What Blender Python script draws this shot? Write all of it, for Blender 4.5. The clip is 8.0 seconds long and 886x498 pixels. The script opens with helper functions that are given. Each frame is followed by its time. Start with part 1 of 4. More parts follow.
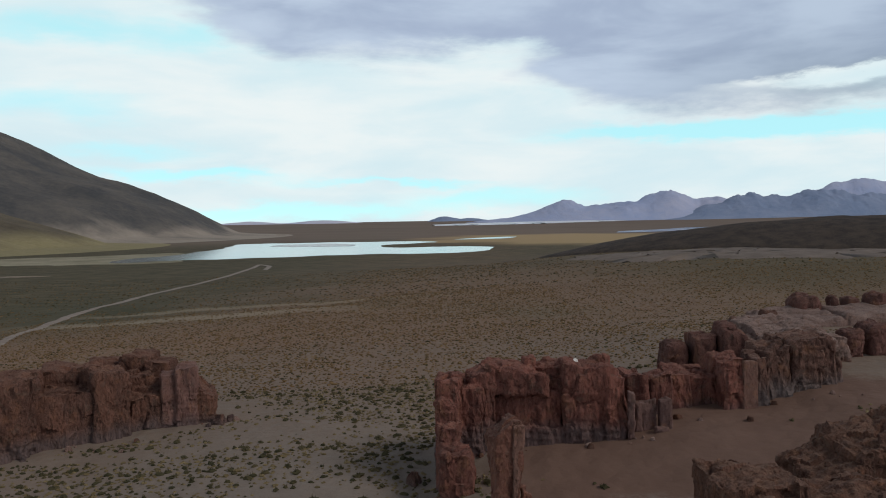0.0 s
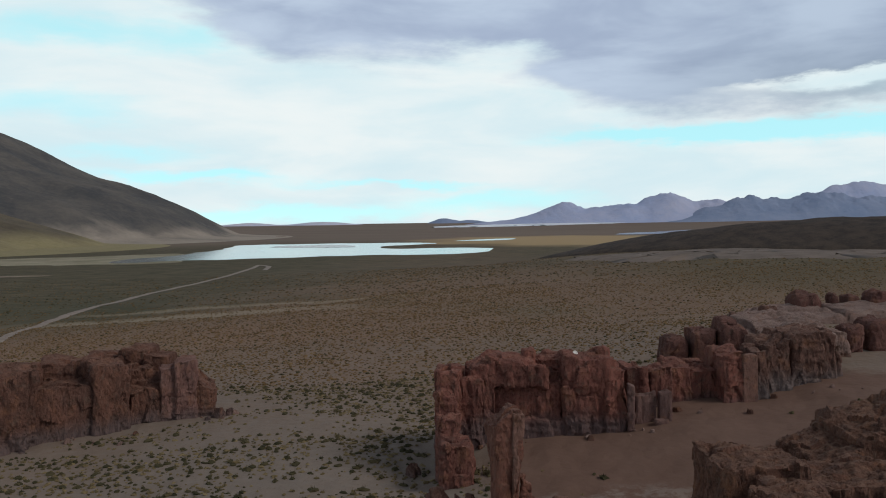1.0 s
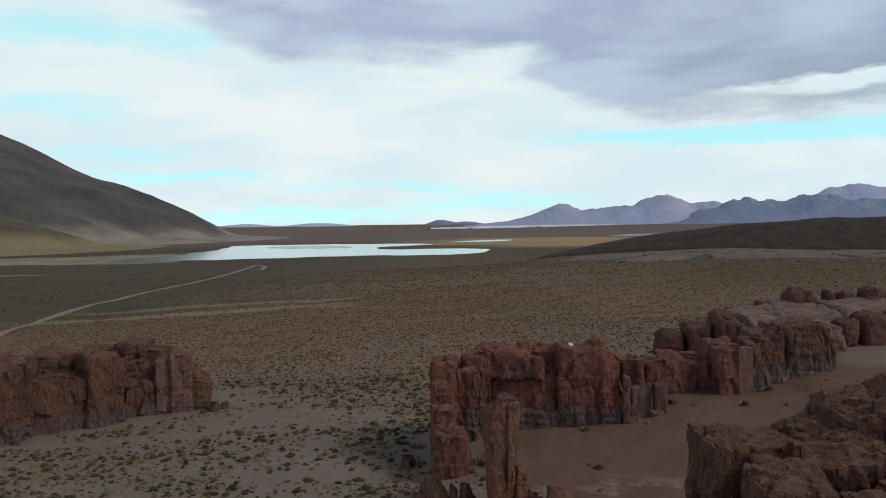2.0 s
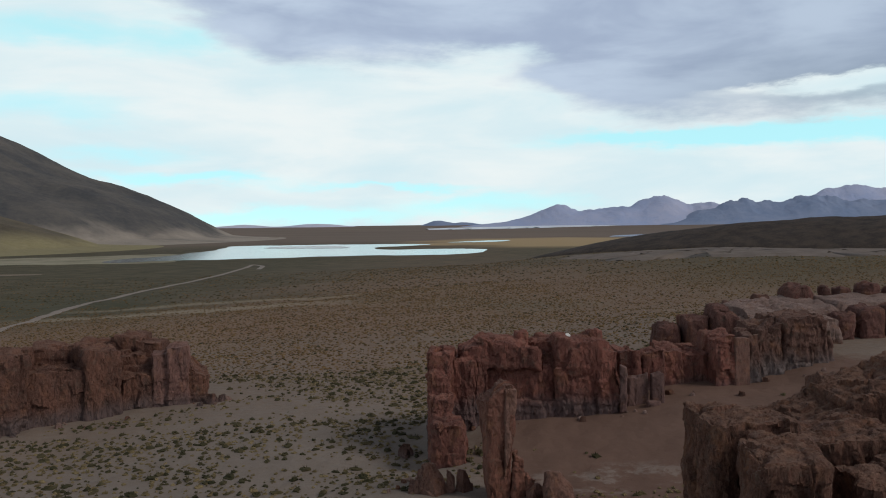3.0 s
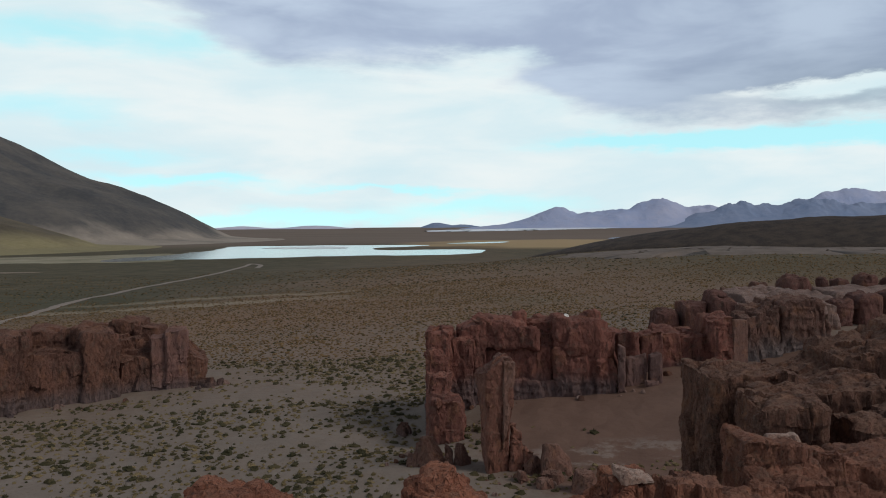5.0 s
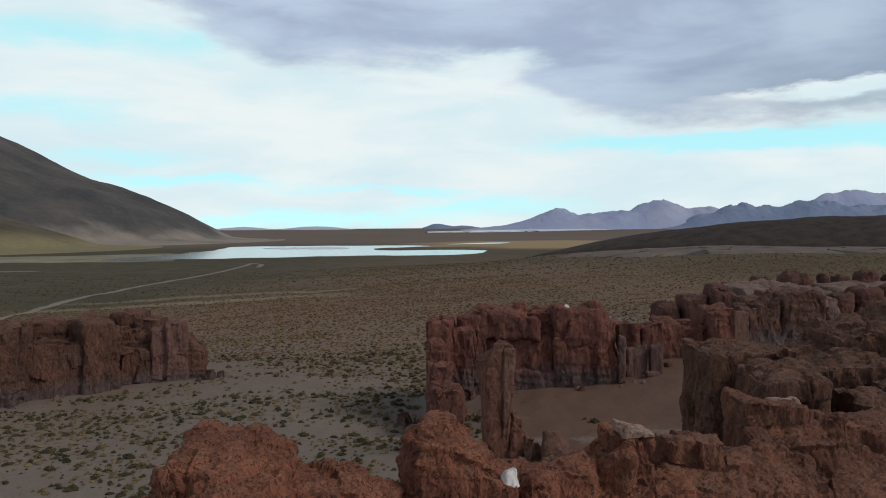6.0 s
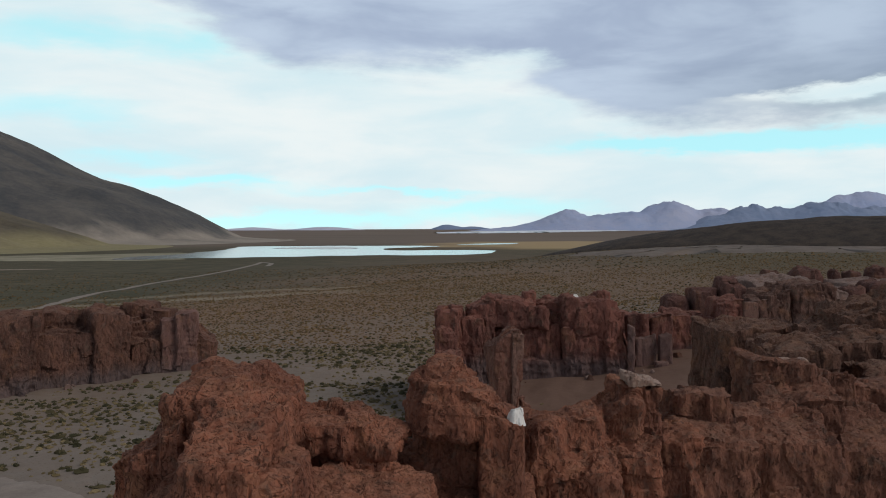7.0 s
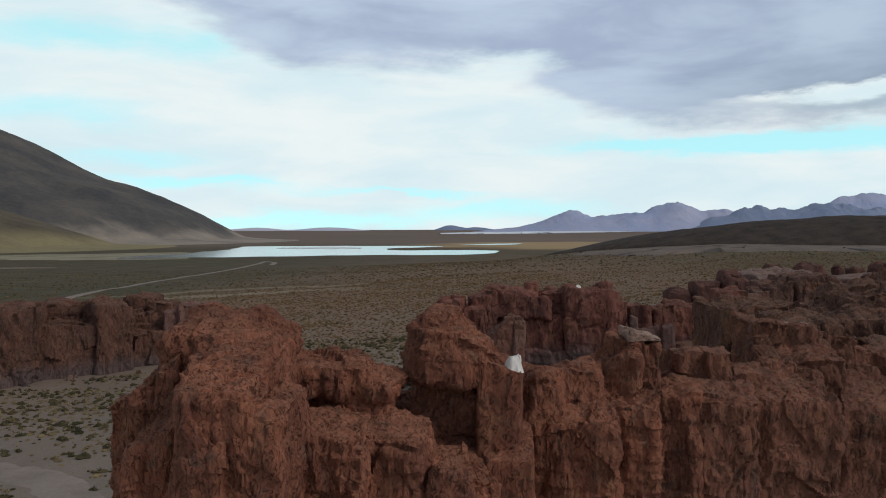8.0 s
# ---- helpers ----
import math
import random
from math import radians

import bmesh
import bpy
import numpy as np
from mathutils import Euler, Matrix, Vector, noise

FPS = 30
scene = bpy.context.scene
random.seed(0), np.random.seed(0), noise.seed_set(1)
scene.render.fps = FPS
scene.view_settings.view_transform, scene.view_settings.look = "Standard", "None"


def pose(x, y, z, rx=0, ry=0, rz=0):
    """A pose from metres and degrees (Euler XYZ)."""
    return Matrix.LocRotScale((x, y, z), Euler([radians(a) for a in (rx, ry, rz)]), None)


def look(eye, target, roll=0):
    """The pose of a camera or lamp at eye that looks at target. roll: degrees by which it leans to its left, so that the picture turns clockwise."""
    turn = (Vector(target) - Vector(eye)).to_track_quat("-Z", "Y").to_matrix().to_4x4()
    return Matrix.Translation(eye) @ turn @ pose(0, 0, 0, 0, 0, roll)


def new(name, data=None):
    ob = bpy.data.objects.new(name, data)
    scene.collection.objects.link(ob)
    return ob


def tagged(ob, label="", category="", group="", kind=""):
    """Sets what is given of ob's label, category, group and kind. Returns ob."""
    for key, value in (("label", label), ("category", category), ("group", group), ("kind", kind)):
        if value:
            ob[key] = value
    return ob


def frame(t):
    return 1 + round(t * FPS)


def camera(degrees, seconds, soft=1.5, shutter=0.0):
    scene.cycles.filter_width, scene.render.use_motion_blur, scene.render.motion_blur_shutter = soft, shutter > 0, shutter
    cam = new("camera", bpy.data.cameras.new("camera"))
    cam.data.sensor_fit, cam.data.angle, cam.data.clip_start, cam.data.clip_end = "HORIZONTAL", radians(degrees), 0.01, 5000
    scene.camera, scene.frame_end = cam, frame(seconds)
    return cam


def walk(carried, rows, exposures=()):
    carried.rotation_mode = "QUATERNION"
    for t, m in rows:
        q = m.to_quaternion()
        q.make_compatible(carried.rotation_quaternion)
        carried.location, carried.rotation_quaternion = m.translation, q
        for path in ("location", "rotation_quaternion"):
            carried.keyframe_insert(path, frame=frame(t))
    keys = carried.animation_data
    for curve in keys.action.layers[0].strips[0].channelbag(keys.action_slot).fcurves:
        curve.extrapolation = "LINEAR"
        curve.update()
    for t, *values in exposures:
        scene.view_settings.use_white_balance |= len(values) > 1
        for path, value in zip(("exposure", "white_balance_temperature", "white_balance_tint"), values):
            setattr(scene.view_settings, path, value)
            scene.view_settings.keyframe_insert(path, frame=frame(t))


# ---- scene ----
cam = camera(56.9, 8.0, 1.0)
METRES, EYE, TILT, LEAN, TURN = 10.0, 30.0, -2.05, 1.0, 0.0
ROWS = [
    (0.0, 0.0, 0.0, 0.0, 0.0, 0.0, -0.0),
    (0.5, -0.0045, 0.0014, -0.0604, -0.1, 0.07, -0.07),
    (1.0, -0.0046, 0.0036, -0.1177, -0.03, 0.15, -0.15),
    (1.5, 0.0005, 0.0069, -0.1748, -0.12, 0.22, -0.21),
    (3.0, 0.0102, -0.001, -0.3548, -0.44, 0.34, -0.26),
    (3.5, 0.0096, -0.0016, -0.4186, -0.34, 0.39, -0.32),
    (4.0, 0.0075, -0.0047, -0.4834, -0.41, 0.42, -0.35),
    (4.5, 0.0084, -0.0074, -0.5508, -0.5, 0.47, -0.4),
    (6.0, 0.011, -0.0033, -0.7387, -0.49, 0.61, -0.55),
    (6.5, 0.0138, -0.0025, -0.8062, -0.18, 0.65, -0.65),
    (7.0, 0.0176, -0.0066, -0.8763, 0.16, 0.68, -0.73),
    (7.5, 0.0244, -0.0094, -0.9496, 0.2, 0.73, -0.8),
    (8.0, 0.0317, -0.0026, -0.9967, 0.41, 0.74, -0.84),
]
walk(cam, [(t, pose(0, 0, EYE, TILT, LEAN, TURN) @ pose(METRES * x, METRES * y, METRES * z, 90 + pitch, roll, yaw)) for t, x, y, z, yaw, pitch, roll in ROWS])

# ---- light: high overcast with a bright break ahead, weak sun from the side ----
SUN_AZ, SUN_EL = radians(112), radians(40)
sun = new("sun", bpy.data.lights.new("sun", "SUN"))
sun.data.energy, sun.data.angle, sun.data.color = 1.28, radians(22), (1.0, 0.94, 0.88)
sun.matrix_world = look((math.sin(SUN_AZ) * math.cos(SUN_EL) * 300, math.cos(SUN_AZ) * math.cos(SUN_EL) * 300, math.sin(SUN_EL) * 300), (0, 0, 0))


class Nodes:
    """A short way to write node trees."""

    def __init__(self, tree):
        self.tree = tree
        tree.nodes.clear()

    def add(self, kind, inputs=None, **settings):
        n = self.tree.nodes.new(kind)
        for k, v in settings.items():
            setattr(n, k, v)
        for k, v in (inputs or {}).items():
            self.feed(n.inputs[k], v)
        return n

    def feed(self, socket, v):
        if hasattr(v, "is_output"):
            self.tree.links.new(v, socket)
        else:
            socket.default_value = v

    def math(self, op, a, b=0.0, c=0.0, clamp=False):
        n = self.add("ShaderNodeMath", operation=op, use_clamp=clamp)
        for i, v in enumerate((a, b, c)):
            self.feed(n.inputs[i], v)
        return n.outputs[0]

    def mix(self, f, a, b, blend="MIX"):
        n = self.add("ShaderNodeMix", data_type="RGBA", blend_type=blend)
        for i, v in ((0, f), (6, a), (7, b)):
            self.feed(n.inputs[i], v)
        return n.outputs[2]

    def ramp(self, v, lo, hi, a=0.0, b=1.0):
        n = self.add("ShaderNodeMapRange", interpolation_type="SMOOTHSTEP")
        for i, x in enumerate((v, lo, hi, a, b)):
            self.feed(n.inputs[i], x)
        return n.outputs[0]

    def noise(self, v, scale, detail=4.0, rough=0.55, warp=0.0):
        n = self.add("ShaderNodeTexNoise", {"Vector": v, "Scale": scale, "Detail": detail, "Roughness": rough, "Distortion": warp})
        return n.outputs[0]

    def voronoi(self, v, scale, feature="F1", out=0, rand=1.0):
        n = self.add("ShaderNodeTexVoronoi", {"Vector": v, "Scale": scale, "Randomness": rand}, feature=feature)
        return n.outputs[out]

    def stretch(self, v, s, loc=(0, 0, 0), rot=(0, 0, 0)):
        return self.add("ShaderNodeMapping", {"Vector": v, "Scale": s, "Location": loc, "Rotation": rot}).outputs[0]

    def xyz(self, v):
        return self.add("ShaderNodeSeparateXYZ", {0: v}).outputs

    def vec(self, x, y, z):
        return self.add("ShaderNodeCombineXYZ", {0: x, 1: y, 2: z}).outputs[0]


def make_world():
    world = bpy.data.worlds.new("sky")
    scene.world = world
    world.use_nodes = True
    g = Nodes(world.node_tree)
    way = g.add("ShaderNodeTexCoord").outputs["Generated"]
    x, y, z = g.xyz(way)
    az = g.math("ARCTAN2", x, y)
    el = g.math("ARCSINE", z)
    sky = g.add("ShaderNodeTexSky", sky_type="NISHITA", sun_disc=False, sun_elevation=SUN_EL, sun_rotation=SUN_AZ, altitude=4200.0)
    clear = g.mix(1.0, g.mix(1.0, sky.outputs[0], (0.025, 0.025, 0.025, 1), "MULTIPLY"), (0.42, 0.80, 0.83, 1), "ADD")
    # layers of cloud, drawn out along the horizon
    flat = g.vec(g.math("MULTIPLY", az, 3.4), g.math("MULTIPLY", el, 8.5), 0.0)
    n1 = g.noise(flat, 1.15, 6.0, 0.55, 0.3)
    n2 = g.noise(g.stretch(flat, (0.9, 1.4, 1), (3.1, 1.7, 0), (0, 0, 0.25)), 1.5, 5.0, 0.55, 0.3)
    n3 = g.noise(g.stretch(flat, (1.5, 1.9, 1), (7.7, 4.2, 0)), 1.9, 6.0, 0.6)
    az2 = g.math("ADD", az, g.math("MULTIPLY", g.math("SUBTRACT", n2, 0.5), 0.22))
    el2 = g.math("ADD", el, g.math("MULTIPLY", g.math("SUBTRACT", n3, 0.5), 0.045))

    def patch(a, e, sa, se, w=1.0):
        da = g.math("DIVIDE", g.math("SUBTRACT", az2, a), sa)
        de = g.math("DIVIDE", g.math("SUBTRACT", el2, e), se)
        return g.math("MULTIPLY", g.math("EXPONENT", g.math("MULTIPLY", g.math("ADD", g.math("MULTIPLY", da, da), g.math("MULTIPLY", de, de)), -1.0)), w)

    gaps = 0.0
    for spec in ((0.42, 0.098, 0.20, 0.014, 1.5), (0.22, 0.100, 0.10, 0.008, 0.7), (-0.46, 0.215, 0.12, 0.022, 0.8), (-0.28, 0.215, 0.08, 0.022, 0.6), (-0.44, 0.135, 0.14, 0.020, 0.6), (-0.30, 0.058, 0.13, 0.008, 1.0), (0.06, 0.026, 0.12, 0.014, 0.9), (-0.18, 0.010, 0.20, 0.010, 0.9), (-0.05, 0.047, 0.11, 0.005, 0.9), (-0.40, 0.085, 0.10, 0.010, 0.6)):
        gaps = g.math("ADD", gaps, patch(*spec))
    open_sky = g.ramp(g.math("ADD", g.math("MULTIPLY", g.math("SUBTRACT", n1, 0.5), 0.9), gaps), 0.05, 1.0)
    white = g.mix(g.ramp(n2, 0.3, 0.7), (0.665, 0.83, 0.885, 1), (0.845, 0.91, 0.915, 1))
    low = g.mix(open_sky, white, clear)
    # the grey bank
    edge = g.math("ADD", g.ramp(az2, 0.05, 0.24, 0.190, 0.124), g.ramp(az2, -0.17, -0.36, 0.0, 0.085))
    up = g.math("SUBTRACT", el, edge)
    up = g.math("SUBTRACT", up, g.math("ADD", patch(0.06, 0.195, 0.10, 0.02, 0.02), patch(0.46, 0.150, 0.10, 0.009, 0.055)))
    rag = g.math("MULTIPLY", g.math("SUBTRACT", n3, 0.5), 0.07)
    bank = g.ramp(g.math("ADD", up, rag), -0.020, 0.026)
    light = g.ramp(n2, 0.34, 0.68)
    grey = g.mix(light, (0.37, 0.45, 0.60, 1), (0.52, 0.62, 0.76, 1))
    grey = g.mix(g.math("MULTIPLY", g.ramp(az, 0.12, 0.45, 0.0, 0.85), g.ramp(up, 0.0, 0.10, 1.0, 0.25)), grey, g.mix(light, (0.22, 0.29, 0.38, 1), (0.33, 0.41, 0.52, 1)))
    dome = g.ramp(el, 0.28, 0.80)
    grey = g.mix(dome, grey, (0.115, 0.125, 0.145, 1))
    sky_all = g.mix(bank, low, grey)
    back = g.add("ShaderNodeBackground", {"Color": sky_all, "Strength": 1.0})
    g.tree.links.new(back.outputs[0], g.add("ShaderNodeOutputWorld").inputs[0])


make_world()


# ---- materials ----
def material(name):
    m = bpy.data.materials.new(name)
    m.use_nodes = True
    g = Nodes(m.node_tree)
    pos = g.add("ShaderNodeNewGeometry")
    return m, g, pos


def finish(g, colour, rough, height=None, strength=0.5, distance=0.1, **more):
    b = g.add("ShaderNodeBsdfPrincipled", {"Base Color": colour, "Roughness": rough, **more})
    if height is not None:
        bump = g.add("ShaderNodeBump", {"Strength": strength, "Distance": distance, "Height": height})
        g.tree.links.new(bump.outputs[0], b.inputs["Normal"])
    g.tree.links.new(b.outputs[0], g.add("ShaderNodeOutputMaterial").inputs[0])


def rock_material(name, size, foot=None, dark=(0.140, 0.050, 0.038, 1), mid=(0.275, 0.096, 0.066, 1), pale=(0.34, 0.175, 0.13, 1), flute=1.0, bed=(0.120, 0.092, 0.090, 1), dusty=0.45):
    """Weathered red tuff. size: metres of its plates; foot: height range of the greyer beds at its base."""
    m, g, geo = material(name)
    p = geo.outputs["Position"]
    tall = g.stretch(p, (1.0, 1.0, 0.35))
    big = g.noise(tall, 0.35 / size, 5.0, 0.6, 0.3)
    streak = g.noise(g.stretch(p, (1.0, 1.0, 0.12)), 1.6 / size, 5.0, 0.6)
    fine = g.noise(p, 9.0 / size, 6.0, 0.65)
    c = g.mix(g.ramp(big, 0.36, 0.66), dark, mid)
    c = g.mix(g.math("MULTIPLY", g.ramp(streak, 0.56, 0.74), 0.75), c, (0.075, 0.045, 0.040, 1))
    c = g.mix(g.math("MULTIPLY", g.ramp(g.noise(p, 0.8 / size, 4.0), 0.52, 0.72), 0.55), c, (0.27, 0.12, 0.06, 1))
    c = g.mix(g.math("MULTIPLY", g.ramp(fine, 0.3, 0.75), 0.35), c, (0.30, 0.15, 0.11, 1))
    nz = g.xyz(geo.outputs["Normal"])[2]
    dust = g.math("MULTIPLY", g.ramp(g.math("ADD", nz, g.math("MULTIPLY", g.math("SUBTRACT", g.math("ADD", g.math("MULTIPLY", big, 0.6), g.math("MULTIPLY", fine, 0.4)), 0.5), 1.6)), 0.6, 1.15), dusty)
    lichen = g.math("MULTIPLY", g.ramp(g.noise(p, 1.4 / size, 6.0, 0.65, 0.4), 0.54, 0.66), 0.5)
    c = g.mix(lichen, c, (0.115, 0.082, 0.062, 1))
    c = g.mix(dust, c, pale)
    if foot:
        z = g.math("ADD", g.xyz(p)[2], g.math("MULTIPLY", g.math("SUBTRACT", big, 0.5), 3.0))
        c = g.mix(g.ramp(z, foot[0], foot[1], 0.85, 0.0), c, bed)
    # thin flakes that lift off the face, and small pits
    bent = g.add("ShaderNodeVectorMath", {0: g.stretch(p, (1.0, 1.0, 0.36)), 1: g.add("ShaderNodeVectorMath", {0: g.add("ShaderNodeTexNoise", {"Vector": p, "Scale": 2.2 / size, "Detail": 3.0}).outputs["Color"], "Scale": 0.45 * size}, operation="SCALE").outputs[0]}, operation="ADD").outputs[0]
    flake = g.xyz(g.voronoi(bent, 4.2 / size, "F1", "Color"))
    flake2 = g.xyz(g.voronoi(bent, 10.0 / size, "F1", "Color"))
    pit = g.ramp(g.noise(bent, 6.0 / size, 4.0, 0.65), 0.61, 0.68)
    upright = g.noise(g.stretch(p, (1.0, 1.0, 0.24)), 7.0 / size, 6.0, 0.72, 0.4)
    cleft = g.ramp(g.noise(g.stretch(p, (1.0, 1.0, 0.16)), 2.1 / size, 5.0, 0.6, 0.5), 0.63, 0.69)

    def shells(scale, steps):
        """Layers that have peeled off: their level, and a painted shade line along each broken edge."""
        v = g.math("MULTIPLY", g.noise(bent, scale / size, 4.0, 0.55), steps)
        t = g.math("FRACT", v)
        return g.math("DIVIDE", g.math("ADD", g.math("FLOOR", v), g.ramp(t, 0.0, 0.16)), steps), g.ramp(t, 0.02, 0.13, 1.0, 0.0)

    level, rim_shade = shells(1.5, 9.0)
    level2, rim_shade2 = shells(3.6, 8.0)
    broken = g.ramp(g.noise(p, 1.3 / size, 3.0), 0.42, 0.58)
    # shade inside the pits and clefts, painted as a near-black brown
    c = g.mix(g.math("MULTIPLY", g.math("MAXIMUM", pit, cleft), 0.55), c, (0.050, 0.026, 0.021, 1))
    c = g.mix(g.ramp(upright, 0.42, 0.70, 0.0, 0.12 + 0.25 * flute), c, pale)
    c = g.mix(g.math("MULTIPLY", flake[1], 0.16), c, g.mix(flake2[1], dark, pale))
    # shade under the flake edges, drawn into the colour as dark lines
    c = g.mix(g.math("MULTIPLY", g.math("MULTIPLY", g.math("MAXIMUM", rim_shade, g.math("MULTIPLY", rim_shade2, 0.6)), broken), 0.50), c, (0.050, 0.028, 0.022, 1))
    h = g.math("ADD", g.math("ADD", g.math("MULTIPLY", level, 8.0), g.math("MULTIPLY", level2, 2.4)), g.math("ADD", g.math("MULTIPLY", fine, 0.22), g.math("ADD", g.math("MULTIPLY", upright, 0.6 * flute), g.math("MULTIPLY", g.math("MAXIMUM", pit, cleft), -1.0))))
    finish(g, c, 0.92, h, 1.0, 0.17 * size, **{"Specular IOR Level": 0.2})
    return m


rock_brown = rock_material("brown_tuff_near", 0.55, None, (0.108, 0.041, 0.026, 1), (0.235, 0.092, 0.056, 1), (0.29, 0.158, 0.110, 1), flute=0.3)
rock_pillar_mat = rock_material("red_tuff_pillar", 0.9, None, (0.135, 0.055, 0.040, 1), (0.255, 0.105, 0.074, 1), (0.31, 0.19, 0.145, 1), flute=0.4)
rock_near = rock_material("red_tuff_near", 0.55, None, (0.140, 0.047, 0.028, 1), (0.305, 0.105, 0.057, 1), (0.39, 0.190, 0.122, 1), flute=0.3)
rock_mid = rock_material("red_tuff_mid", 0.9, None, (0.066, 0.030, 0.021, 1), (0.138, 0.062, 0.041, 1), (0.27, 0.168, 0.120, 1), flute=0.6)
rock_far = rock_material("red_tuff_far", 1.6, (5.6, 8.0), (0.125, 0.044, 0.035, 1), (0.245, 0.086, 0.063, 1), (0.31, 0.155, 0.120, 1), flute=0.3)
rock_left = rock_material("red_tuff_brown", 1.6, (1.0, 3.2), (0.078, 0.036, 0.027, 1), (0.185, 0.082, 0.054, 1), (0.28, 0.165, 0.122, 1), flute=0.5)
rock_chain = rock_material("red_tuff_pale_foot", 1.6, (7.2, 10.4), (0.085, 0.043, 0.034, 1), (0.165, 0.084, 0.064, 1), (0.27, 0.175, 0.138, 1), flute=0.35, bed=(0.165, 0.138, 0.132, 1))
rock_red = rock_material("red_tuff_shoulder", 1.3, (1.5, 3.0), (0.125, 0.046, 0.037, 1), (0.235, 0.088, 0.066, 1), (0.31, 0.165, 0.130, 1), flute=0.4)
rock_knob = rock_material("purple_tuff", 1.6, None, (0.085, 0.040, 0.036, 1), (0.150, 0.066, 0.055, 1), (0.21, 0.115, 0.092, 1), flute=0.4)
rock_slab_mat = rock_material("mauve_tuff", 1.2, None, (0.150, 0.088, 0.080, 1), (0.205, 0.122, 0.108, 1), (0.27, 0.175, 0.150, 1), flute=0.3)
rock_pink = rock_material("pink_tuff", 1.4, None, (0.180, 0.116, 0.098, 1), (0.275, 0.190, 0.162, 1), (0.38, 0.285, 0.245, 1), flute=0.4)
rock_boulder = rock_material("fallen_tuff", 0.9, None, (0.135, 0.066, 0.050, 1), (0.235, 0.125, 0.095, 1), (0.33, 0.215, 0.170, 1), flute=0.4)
# light on the left outcrop's end face is mixed into this pink
rock_pinkish = rock_material("pink_lit_tuff", 1.5, (1.0, 3.4), (0.150, 0.070, 0.058, 1), (0.255, 0.135, 0.112, 1), (0.33, 0.21, 0.175, 1), flute=0.8)
# pale tuff with the sun on right-turned faces painted into its colour
rock_plate = rock_material("pale_lit_tuff", 1.0, None, (0.165, 0.085, 0.066, 1), (0.260, 0.145, 0.112, 1), (0.34, 0.215, 0.170, 1), flute=0.3)
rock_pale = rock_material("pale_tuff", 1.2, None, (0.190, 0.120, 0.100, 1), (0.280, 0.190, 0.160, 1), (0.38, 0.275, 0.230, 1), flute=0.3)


def white_material():
    m, g, geo = material("bleached_stone")
    p = geo.outputs["Position"]
    n = g.noise(p, 6.0, 5.0)
    finish(g, g.mix(n, (0.62, 0.56, 0.50, 1), (0.85, 0.82, 0.78, 1)), 0.85, n, 0.5, 0.05)
    return m


white_stone = white_material()
cap_stone = rock_material("pale_capstone", 0.5, None, (0.36, 0.22, 0.165, 1), (0.47, 0.31, 0.24, 1), (0.62, 0.49, 0.41, 1))


